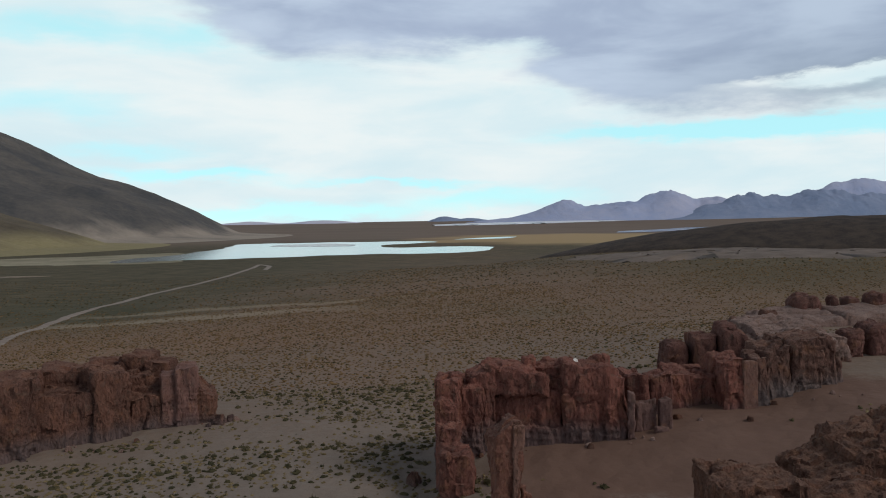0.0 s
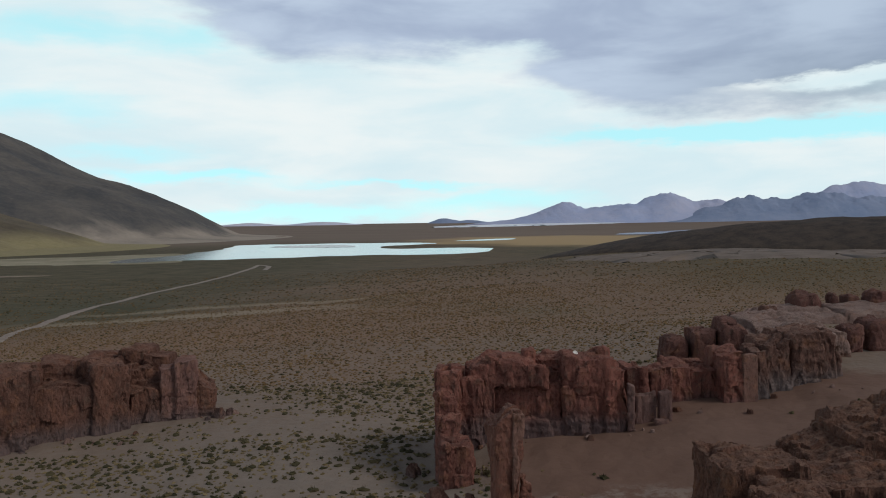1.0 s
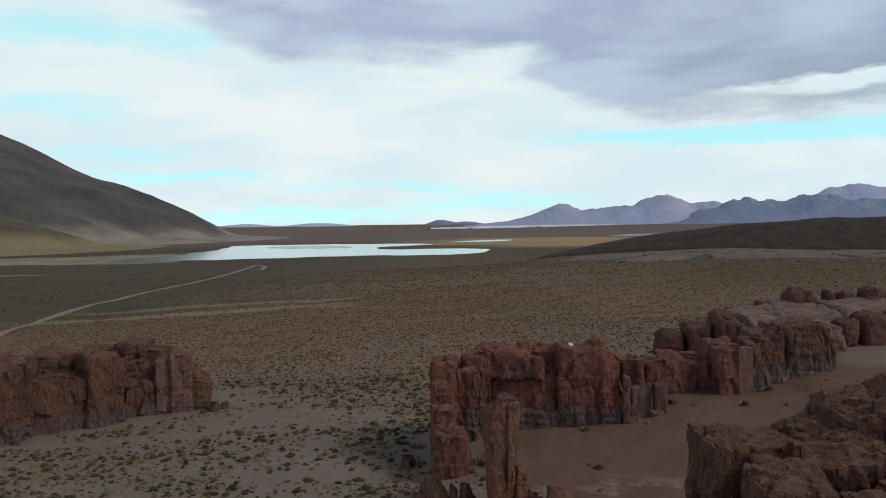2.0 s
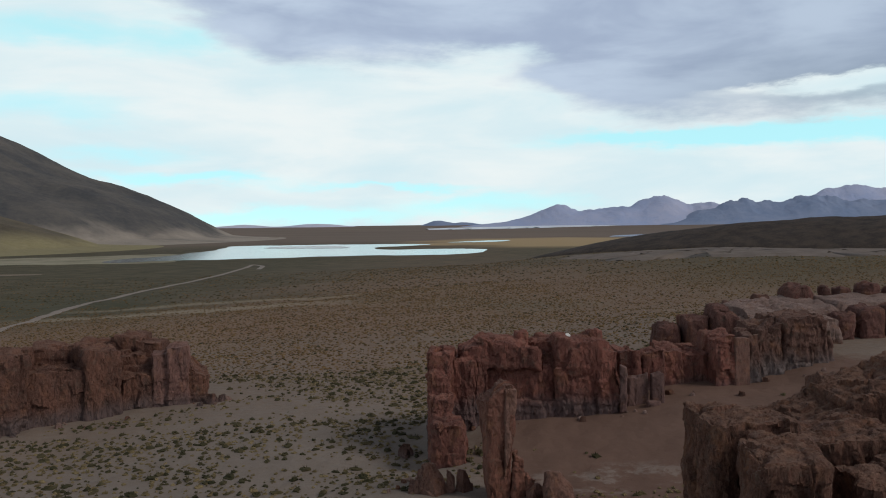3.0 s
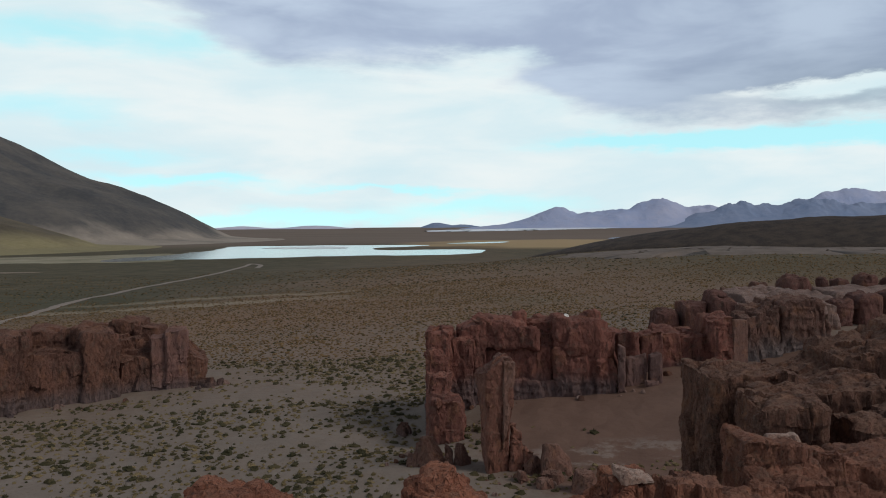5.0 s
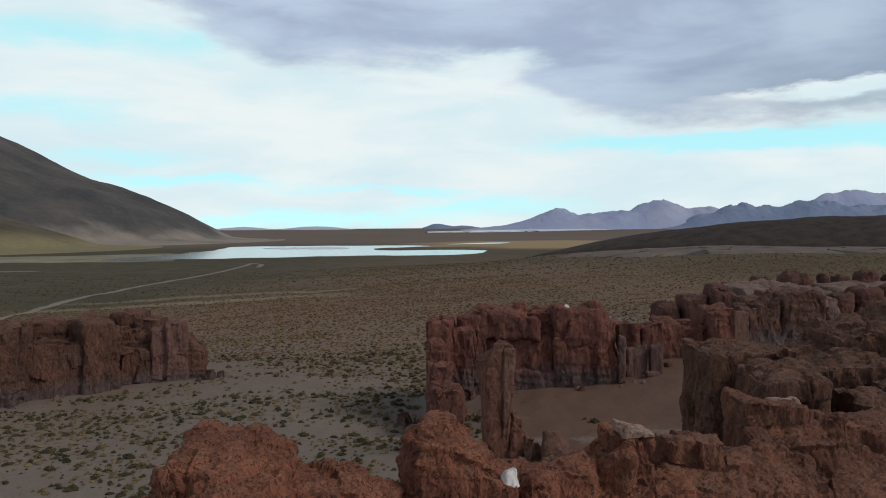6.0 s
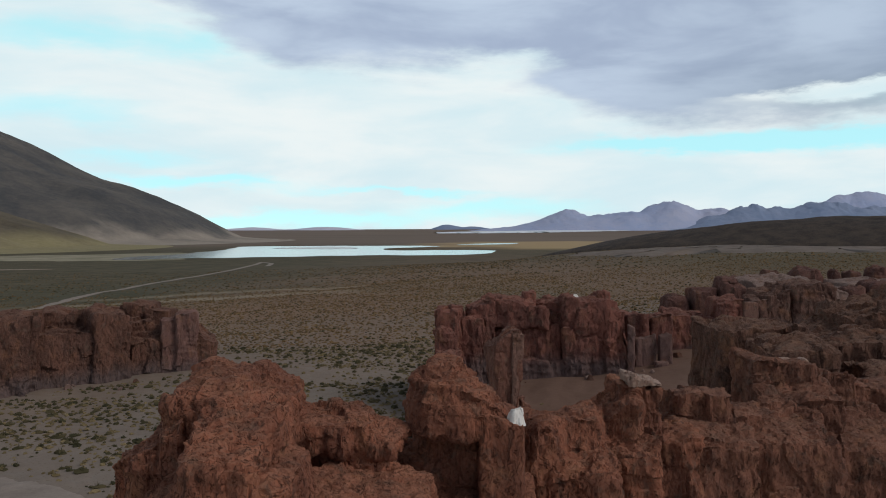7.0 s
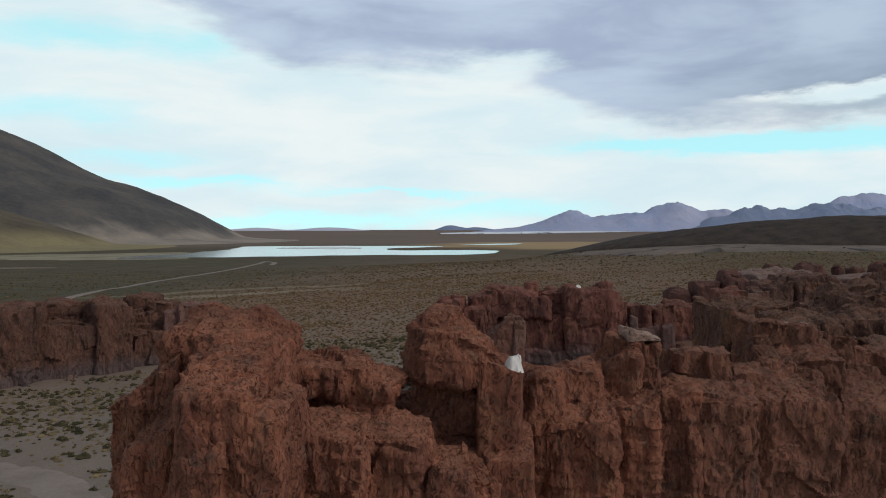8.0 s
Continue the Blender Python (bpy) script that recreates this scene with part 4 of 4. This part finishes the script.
tagged(ob, "smooth pale tuff slab standing on edge", "rock outcrop", "rock outcrops of the valley")
o = outcrop("far dark red knobs above a pale rocky slope", (80, 172, 4))
rock_part("knob", o, [(76.6, 174.5, 7.0, 9.0, 0, 13.0)], 2.0, 0.26, 1.4, rock_knob, 360, **{**MID, "taper": 0.25, "round_off": 0.3})
rock_part("knob", o, [(83.6, 175.5, 3.0, 5.0, 0, 12.0)], 2.0, 0.24, 1.2, rock_knob, 363, **{**MID, "taper": 0.4, "round_off": 0.3})
rock_part("knob", o, [(87.4, 176.0, 3.4, 7.0, 0, 12.0)], 2.0, 0.26, 1.2, rock_knob, 361, **{**MID, "taper": 0.3, "round_off": 0.3})
rock_part("knob", o, [(92.0, 173.8, 5.4, 8.0, 0, 13.1), (98.0, 173.0, 6.0, 9.0, 0, 12.6)], 2.0, 0.26, 1.4, rock_knob, 362, **{**MID, "taper": 0.25, "round_off": 0.3})
rock_part("pale_slope", o, [(71.8, 168.0, 16.0, 16.0, 0, 9.6, 0.06, 0.1), (87.0, 168.0, 16.0, 14.0, 0, 10.4, 0, 0.08), (101.0, 166.0, 16.0, 14.0, 0, 10.6)], 1.6, 0.3, 1.6, rock_pink, 380, "pale grey weathered rock", **{**MID, "rough": 0.4, "facet": 0.15})

o = outcrop("slender red tuff blade standing free in front of the wall", (5.1, 70.4, 2.4), name="rock_pillar")
rock_part("blade", o, [(4.85, 71.0, 2.1, 2.8, 14, 12.6, 0.0, 0, 2.2, -0.22)], 2.2, 0.085, 0.8, rock_pillar_mat, 400, joint=0.3, rough=0.6, uneven=0.1, bulge=0.35, flake=0.8, cuts=((4.75, 71, 11.9, -0.62, 0.0, 0.80), (3.95, 71, 4.5, -0.93, 0, -0.10)))
# the blade's sunward side, lightened by its own paler material
rock_part("lit_plate", o, [(5.85, 70.75, 1.0, 2.4, 16, 12.35, -0.1, 0, 2.2, -0.1)], 2.2, 0.08, 0.7, rock_plate, 405, "smooth flank of the blade with sunlight painted in", rough=0.35, bulge=0.25, uneven=0.1, facet=0.2, cuts=((6.65, 70.5, 10.2, 0.97, 0, -0.16),))
rock_part("splinter", o, [(6.95, 70.6, 1.1, 1.6, 0, 6.2, -0.9, 0), (7.8, 70.2, 0.9, 1.3, 10, 4.6, -0.7, 0)], 2.2, 0.09, 0.7, rock_pillar_mat, 408, rough=0.6)

o = outcrop("massive red-brown tuff outcrop with layered top", (16, 38, 3.2))
BIG = dict(joint=0.36, uneven=0.12, facet=0.26, ledge=0.2, bulge=0.25, round_off=0.10, flake=0.7)
rock_part("main_block", o, [(15.3, 43.6, 3.0, 5.2, 4, 16.2, 0.06, 0), (17.1, 43.2, 2.8, 5.0, 0, 16.2, 0.02, 0)], 2.6, 0.09, 0.95, rock_mid, 500, fine_from=7.0, **BIG)
rock_part("middle_block", o, [(15.5, 36.6, 3.2, 4.6, -6, 16.1, 0.06, 0.05), (16.6, 39.6, 2.6, 4.0, 0, 15.9)], 2.6, 0.085, 0.85, rock_mid, 510, fine_from=8.0, **BIG)
rock_part("side_block", o, [(20.4, 41.6, 4.4, 4.6, 0, 15.8, 0.02, 0), (24.8, 41.0, 5.0, 5.6, 0, 15.7), (19.4, 43.2, 2.6, 3.0, 0, 15.4)], 2.6, 0.11, 0.95, rock_mid, 520, fine_from=8.0, **BIG)
rock_part("front_spur", o, [(19.6, 36.2, 2.8, 3.6, 8, 15.1, 0.1, 0), (22.8, 37.0, 4.0, 4.0, 0, 15.2)], 2.6, 0.10, 0.85, rock_mid, 525, fine_from=9.0, **BIG)
rock_part("back_block", o, [(22.6, 49.0, 3.0, 6.0, 0, 15.2, 0.35, 0), (26.0, 49.6, 4.8, 7.0, 0, 16.8, 0.28, 0), (30.5, 49.0, 5.6, 8.0, 0, 17.9)], 2.6, 0.12, 1.0, rock_mid, 530, fine_from=9.0, **BIG)

o = outcrop("near red tuff cliff with scaly fluted face", (8, 22, 2.6))
NEAR = dict(fine_from=12.6, joint=0.34, facet=0.18, uneven=0.05, ledge=0.15, bulge=0.18, flake=0.7)
rock_part("saddle", o, [(2.25, 19.9, 1.5, 2.4, 0, 16.65), (3.3, 20.4, 1.7, 2.4, -8, 16.75, 0.15, 0.0), (2.9, 19.3, 2.8, 1.8, -14, 15.9, 0, 0.2)], 2.2, 0.045, 0.55, rock_near, 600, **{**NEAR, "taper": 0.1, "round_off": 0.3, "melt": 0.6})
rock_part("column", o, [(5.05, 21.6, 1.4, 2.2, 0, 17.2), (4.4, 20.9, 1.2, 1.8, -6, 16.75, 0.6, 0.1), (4.6, 20.2, 1.7, 1.8, -6, 15.9, 0.1, 0.2), (6.0, 21.3, 1.3, 2.2, 0, 15.9)], 2.2, 0.045, 0.55, rock_near, 610, **{**NEAR, "taper": 0.1, "melt": 0.6})
rock_part("ridge", o, [(7.0, 22.8, 1.3, 1.6, 5, 16.65, -0.05, -0.1), (7.5, 22.4, 0.8, 1.4, 0, 16.75), (8.3, 22.9, 1.0, 2.4, 0, 16.1), (7.2, 21.6, 2.4, 2.0, -4, 15.9, 0, 0.3), (9.4, 22.4, 2.6, 2.4, -4, 15.9, 0, 0.3)], 2.2, 0.05, 0.55, rock_brown, 620, **NEAR)
rock_part("summit", o, [(10.2, 25.2, 2.0, 2.2, 0, 17.2, -0.12, -0.10), (11.7, 25.6, 2.2, 2.3, 0, 16.85, -0.2, -0.10), (13.2, 26.2, 2.4, 2.4, 0, 16.35, -0.2, -0.10), (10.4, 23.9, 2.6, 1.8, 0, 16.5, 0, 0.3)], 2.2, 0.055, 0.65, rock_brown, 630, **NEAR)
rock_part("cliff", o, [(11.8, 23.4, 3.0, 3.0, 0, 15.5, 0, 0.3), (14.2, 24.2, 3.2, 3.4, 0, 15.4, 0, 0.2), (17.0, 25.2, 3.6, 4.0, 0, 15.6)], 2.2, 0.055, 0.6, rock_brown, 640, **NEAR)
rock_part("far_end", o, [(15.6, 28.4, 2.6, 4.6, 0, 15.6), (18.0, 28.4, 3.4, 5.0, 0, 15.6)], 2.2, 0.07, 0.7, rock_brown, 650, **NEAR)

o = outcrop("rounded red tuff dome on a smooth buttress at the cliff edge", (0.4, 18.6, 2.4))
rock_part("dome", o, [(-0.05, 18.7, 2.1, 3.0, 0, 18.32, 0.0, 0.0, 16.45, 0.55), (-0.9, 18.9, 1.5, 2.2, 0, 16.15), (0.75, 18.6, 1.6, 2.4, 0, 17.65, -0.5, 0.0, 16.45, 0.2), (0.1, 19.2, 1.8, 2.4, 0, 16.9), (0.35, 17.4, 1.9, 2.4, 0, 15.2, 0, 0.25)], 2.2, 0.042, 0.5, rock_near, 660, melt=0.4, **{**NEAR, "round_off": 0.3})
rock_part("buttress", o, [(1.28, 18.4, 1.1, 2.0, -4, 17.1, -0.32, 0.0, 2.2, 0.06), (1.45, 17.8, 1.2, 1.6, -4, 15.4, 0, 0.4)], 2.2, 0.045, 0.5, rock_near, 670, rough=0.45, **NEAR)

o = outcrop("near red tuff tower with flaking face and stepped shelf", (-3.5, 16.5, 2.3))
rock_part("tower", o, [(-4.6, 16.4, 1.6, 3.2, -4, 18.32, -0.08, 0.06, 2.2, 0.06), (-3.65, 16.1, 1.2, 3.0, -4, 18.1, -0.42, 0.12, 2.2, 0.05), (-3.75, 14.2, 1.6, 2.4, -4, 17.75, -0.2, 0.30, 2.2, 0.04)], 2.2, 0.042, 0.5, rock_near, 680, melt=0.5, **{**NEAR, "round_off": 0.22})
rock_part("left_body", o, [(-5.45, 16.2, 1.3, 3.2, 0, 17.5, 0.9, 0.1), (-6.3, 17.6, 1.5, 3.2, 6, 16.7, 0.45, 0.0), (-4.85, 14.6, 1.3, 2.4, 0, 16.9, 0.7, 0.3)], 2.2, 0.045, 0.5, rock_near, 690, **NEAR)
rock_part("front_body", o, [(-3.2, 14.1, 1.4, 2.2, -6, 17.15, -0.12, 0.14), (-2.1, 15.2, 1.4, 1.6, -4, 16.35, -0.15, 0.12), (-4.05, 13.9, 1.1, 2.0, 0, 16.6, 0.5, 0.2)], 2.2, 0.042, 0.5, rock_near, 700, melt=0.5, **NEAR)
rock_part("shelf", o, [(-2.45, 17.3, 1.9, 2.0, 5, 17.35, -0.08, 0.05, 16.5), (-1.35, 17.3, 1.1, 1.8, -10, 17.05, -0.4, 0.0, 16.45), (-2.3, 17.5, 2.6, 2.0, 0, 16.72)], 2.2, 0.042, 0.5, rock_near, 710, **{**NEAR, "joint": 0.2})
rock_part("terrace", o, [(-1.4, 16.1, 2.5, 2.4, -4, 16.28, -0.22, 0.10), (0.1, 15.9, 0.9, 2.0, 0, 15.5, -0.2, 0.1)], 2.2, 0.042, 0.5, rock_near, 720, **NEAR)


def boulder(name, label, x, y, w, d, h, mat, seed, size=0.8, turn=0.0, z=None, cell=None, group="fallen boulders", taper=0.3, round_off=0.12, rough=0.6, splits=3):
    """A broken block; splits: flat faces knocked off it."""
    z = float(land(x, y)) if z is None else z
    dice = random.Random(seed)
    cuts = []
    for k in range(splits):
        a, up = dice.uniform(0, 6.283), dice.uniform(0.25, 1.1)
        r = dice.uniform(0.26, 0.44)
        cuts.append((x + r * w * math.cos(a), y + r * d * math.sin(a), z + 0.62 * h, math.cos(a), math.sin(a), up))
    V, F = rock_body([(x, y, w, d, turn, z + h, 0.3 * math.sin(seed), 0.2 * math.cos(seed))], z - 0.3 * h, cell or max(0.06, w / 28), size, seed, taper=taper, bulge=0.4 * rough, round_off=round_off, rough=rough, joint=0.2, uneven=0.2 * rough, flake=0.6, cuts=cuts)
    me = raw_mesh(name, V, F, mat)
    me.set_sharp_from_angle(angle=radians(38))
    tagged(new(name, me), label, "boulder", group)


boulder("bleached_boulder", "white bleached boulder perched on the cliff edge", 1.58, 17.75, 0.46, 0.44, 0.36, white_stone, 705, 0.22, 35, 16.98, 0.018, taper=0.4, round_off=0.34, rough=0.8, splits=1)
boulder("cap_slab", "flat pale capstone balanced on a rock column", 5.16, 21.0, 0.90, 0.80, 0.17, cap_stone, 702, 0.22, 8, 17.22, 0.02, taper=-0.1, round_off=0.12, rough=0.6, splits=0)
for i, (x, y, w, h) in enumerate(((10.1, 69.0, 3.0, 2.5), (8.1, 69.4, 1.5, 1.5), (11.6, 64.0, 2.6, 1.5), (8.6, 65.6, 1.9, 0.7), (-0.8, 72.0, 2.7, 2.9), (0.95, 72.2, 1.1, 2.2), (2.2, 72.4, 1.4, 2.0), (-2.2, 72.5, 1.7, 1.1), (7.0, 67.4, 1.5, 0.9), (9.3, 66.6, 2.0, 0.9))):
    boulder("boulder", "fallen red tuff boulder at the foot of the pillar", x, y, w, w * 0.8, h, rock_boulder, 720 + i, 0.8, 37 * i)
boulder("bleached_boulder", "small white stone on the crest of the red wall", 14.9, 94.2, 0.95, 0.9, 0.45, white_stone, 711, 0.3, 20, 13.2, 0.06, taper=0.3, round_off=0.3, rough=0.5)
boulder("cap_slab", "flat pale slab lying on the layered rock top", 11.2, 26.2, 1.3, 0.8, 0.30, cap_stone, 713, 0.3, -8, 16.72, 0.035, taper=0.2, round_off=0.2, rough=0.6)
boulder("pale_boulder", "flat pale boulder among the shrubs", 14.0, 59.0, 2.6, 1.8, 0.7, rock_pale, 760)
stones = np.random.default_rng(11)
SPREAD = ((12, 89.5, 11, 1.2, 14), (30, 94.0, 6, 1.5, 8), (44, 98.5, 6, 1.5, 8), (-46, 107.0, 10, 3.0, 12), (6, 66.0, 6, 3.0, 14), (-1, 74.0, 4, 3.0, 8), (-33, 116.0, 3, 2.5, 8))
for cx, cy, sx, sy, n in SPREAD:
    for k in range(n):
        x, y = cx + sx * stones.uniform(-1, 1), cy + sy * stones.uniform(-1, 1)
        w = 0.35 + 0.9 * stones.random() ** 2
        boulder("rubble_stone", "small fallen tuff stone at the foot of the rocks", x, y, w, 0.8 * w, 0.55 * w, rock_pale if k % 3 else rock_mid, 900 + k, 0.5, 360 * stones.random(), None, 0.12, "rubble below the rocks")
for i, (x, y, w, h) in enumerate(((-56.0, 101.5, 2.6, 1.6), (-58.5, 99.5, 3.4, 1.8), (-53.6, 102.3, 1.3, 0.7), (-32.6, 116.2, 2.0, 1.3), (-31.2, 117.6, 1.4, 1.0), (-33.8, 114.8, 1.1, 0.6), (-3.7, 87.2, 1.6, 1.4))):
    boulder("boulder", "fallen brown boulder on the plain", x, y, w, w * 0.85, h, rock_left, 770 + i, 0.8, 53 * i)


# ---- shrubs and tussocks ----
def clump_template(level, seed):
    bm = bmesh.new()
    bmesh.ops.create_icosphere(bm, subdivisions=level, radius=1.0)
    bmesh.ops.delete(bm, geom=[f for f in bm.faces if f.calc_center_median().z < -0.35], context="FACES")
    bmesh.ops.delete(bm, geom=[v for v in bm.verts if not v.link_faces], context="VERTS")
    bm.verts.index_update()
    v = np.array([w.co[:] for w in bm.verts])
    f = np.array([[w.index for w in q.verts] for q in bm.faces])
    bm.free()
    return v, f


def scatter(y0, y1, step, rng, spare, patchy=1.0):
    ys = np.arange(y0, y1, step)
    out = []
    for yy in ys:
        half = 0.62 * yy + 8
        xs = np.arange(-half, half, step)
        out.append(np.stack([xs, np.full(len(xs), yy)], 1))
    p = np.concatenate(out)
    p += rng.uniform(-0.75 * step, 0.75 * step, p.shape)
    q = np.stack([p[:, 0] / 14, p[:, 1] / 14, np.zeros(len(p))], 1)
    keep = rng.random(len(p)) < spare + patchy * (1.1 * fbm(q, 3, 5) + 0.9 * fbm(q * 4.0, 2, 8))
    x, y = p[:, 0], p[:, 1]
    basin = ((x - 30) / 26) ** 2 + ((y - 74) / 24) ** 2 < 1
    edge = ((x - 15) / 13) ** 2 + ((y - 66) / 5) ** 2 < 1
    edge |= ((x - 52) / 6) ** 2 + ((y - 90) / 9) ** 2 < 1
    keep &= ~basin | (edge & (rng.random(len(p)) < 0.95)) | (rng.random(len(p)) < 0.02)
    rocks = (x > -2) & (x < 27) & (y > 85) & (y < 101) | (x > 26) & (x < 70) & (y > 92) & (y < 131) | (x < -33) & (y > 100.5 + (x + 60) * 0.5) & (y < 132) & (x > -72)
    rocks |= (x > -8) & (x < 32) & (y < 52) | (x > 62) & (y > 155) & (y < 183) & (x < 106)
    foot = (x < -30) & (y > 100) & (y < 104)
    keep &= ~rocks & ~(foot & (rng.random(len(p)) < 0.8))
    lane = (np.abs(x + 148 + np.interp(y, (170, 252, 370), (28, 11, 0))) < 4) & (y > 160)
    lane |= (y < 74) & (x < -21) & (np.abs(y - np.interp(x, (-60, -46, -36, -29.5, -26, -24, -22), (72, 68, 64.5, 60.5, 56, 50, 42))) < 3.0)
    keep &= ~lane
    keep &= ~((x > -145) & (x < -30) & ((np.abs(y - 285) < 7) | (np.abs(y - 312) < 4))) | (rng.random(len(p)) < 0.25)
    keep &= ~((x > 70) & (np.abs(y - np.interp(x, (74, 96, 130, 170, 215, 270), (478, 458, 438, 420, 396, 366))) < 26))
    keep &= ~((x < -50) & (y > 300)) | (rng.random(len(p)) < 0.45)
    keep &= ~((x > 40) & (y > 190)) | (rng.random(len(p)) < 0.6)
    keep &= (y < 300) | (rng.random(len(p)) < 1.25 - (y - 300) / 340)
    return p[keep]


def clumps(name, label, category, points, level, lo, hi, squash, mat, rng, blades=0):
    v, f = clump_template(level, 1)
    n = len(points)
    size = (lo + (hi - lo) * rng.random(n) ** 1.5) * rng.uniform(0.7, 1.3, n)
    turn = rng.uniform(0, 6.283, n)
    jit = rng.uniform(0.55, 1.25, (n, len(v), 1))
    q = v[None] * jit * np.array([1, 1, squash])
    q = q * size[:, None, None] * np.stack([rng.uniform(0.8, 1.5, n), rng.uniform(0.7, 1.1, n), rng.uniform(0.8, 1.2, n)], 1)[:, None, :]
    c, s = np.cos(turn)[:, None], np.sin(turn)[:, None]
    q = np.stack([c * q[..., 0] - s * q[..., 1], s * q[..., 0] + c * q[..., 1], q[..., 2]], -1)
    base = np.stack([points[:, 0], points[:, 1], land(points[:, 0], points[:, 1]) + 0.08 * size], 1)
    verts = (q + base[:, None, :]).reshape(-1, 3)
    faces = (f[None] + (np.arange(n) * len(v))[:, None, None]).reshape(-1, 3)
    if blades:
        a = rng.uniform(0, 6.283, (n, blades))
        lean = rng.uniform(0.25, 1.0, (n, blades))
        tipv = np.stack([np.cos(a) * lean, np.sin(a) * lean, rng.uniform(0.7, 1.35, (n, blades)) * squash * 1.5], -1) * size[:, None, None]
        foot = 0.35 * tipv * np.array([1, 1, 0.3])
        w = np.stack([-np.sin(a), np.cos(a), 0 * a], -1) * 0.10 * size[:, None, None]
        tri = np.stack([foot - w, foot + w, tipv], 2) + base[:, None, None, :]
        k = len(verts)
        verts = np.concatenate([verts, tri.reshape(-1, 3)])
        faces = np.concatenate([faces, (np.arange(n * blades * 3) + k).reshape(-1, 3)])
    me = raw_mesh(name, verts, faces, mat, False)
    tagged(new(name, me), label, category, kind="stuff")


rng = np.random.default_rng(5)
near = scatter(44, 140, 0.72, rng, 0.70)
pick = rng.random(len(near))
clumps("shrubs", "low dark green cushion shrubs scattered on sand", "shrub", near[pick < 0.36], 2, 0.13, 0.46, 0.60, shrub_mat, rng, 10)
clumps("grass_tussocks", "straw-coloured bunch grass tussocks on sand", "grass", near[pick >= 0.36], 2, 0.13, 0.30, 0.55, tussock_mat, rng, 10)
mid_far = scatter(140, 330, 0.88, rng, 0.72, 0.4)
pick = rng.random(len(mid_far))
clumps("shrubs", "dark low shrubs covering the plain", "shrub", mid_far[pick < 0.15], 1, 0.17, 0.34, 0.60, shrub_mat, rng)
clumps("grass_tussocks", "straw-coloured tussocks covering the plain", "grass", mid_far[pick >= 0.15], 1, 0.17, 0.36, 0.6, tussock_red, rng)
outer = scatter(330, 560, 1.9, rng, 0.62, 0.5)
pick = rng.random(len(outer))
clumps("shrubs", "dark shrubs on the far plain", "shrub", outer[pick < 0.4], 1, 0.28, 0.6, 0.55, shrub_mat, rng)
clumps("grass_tussocks", "straw tussocks on the far plain", "grass", outer[pick >= 0.4], 1, 0.28, 0.6, 0.5, tussock_red, rng)
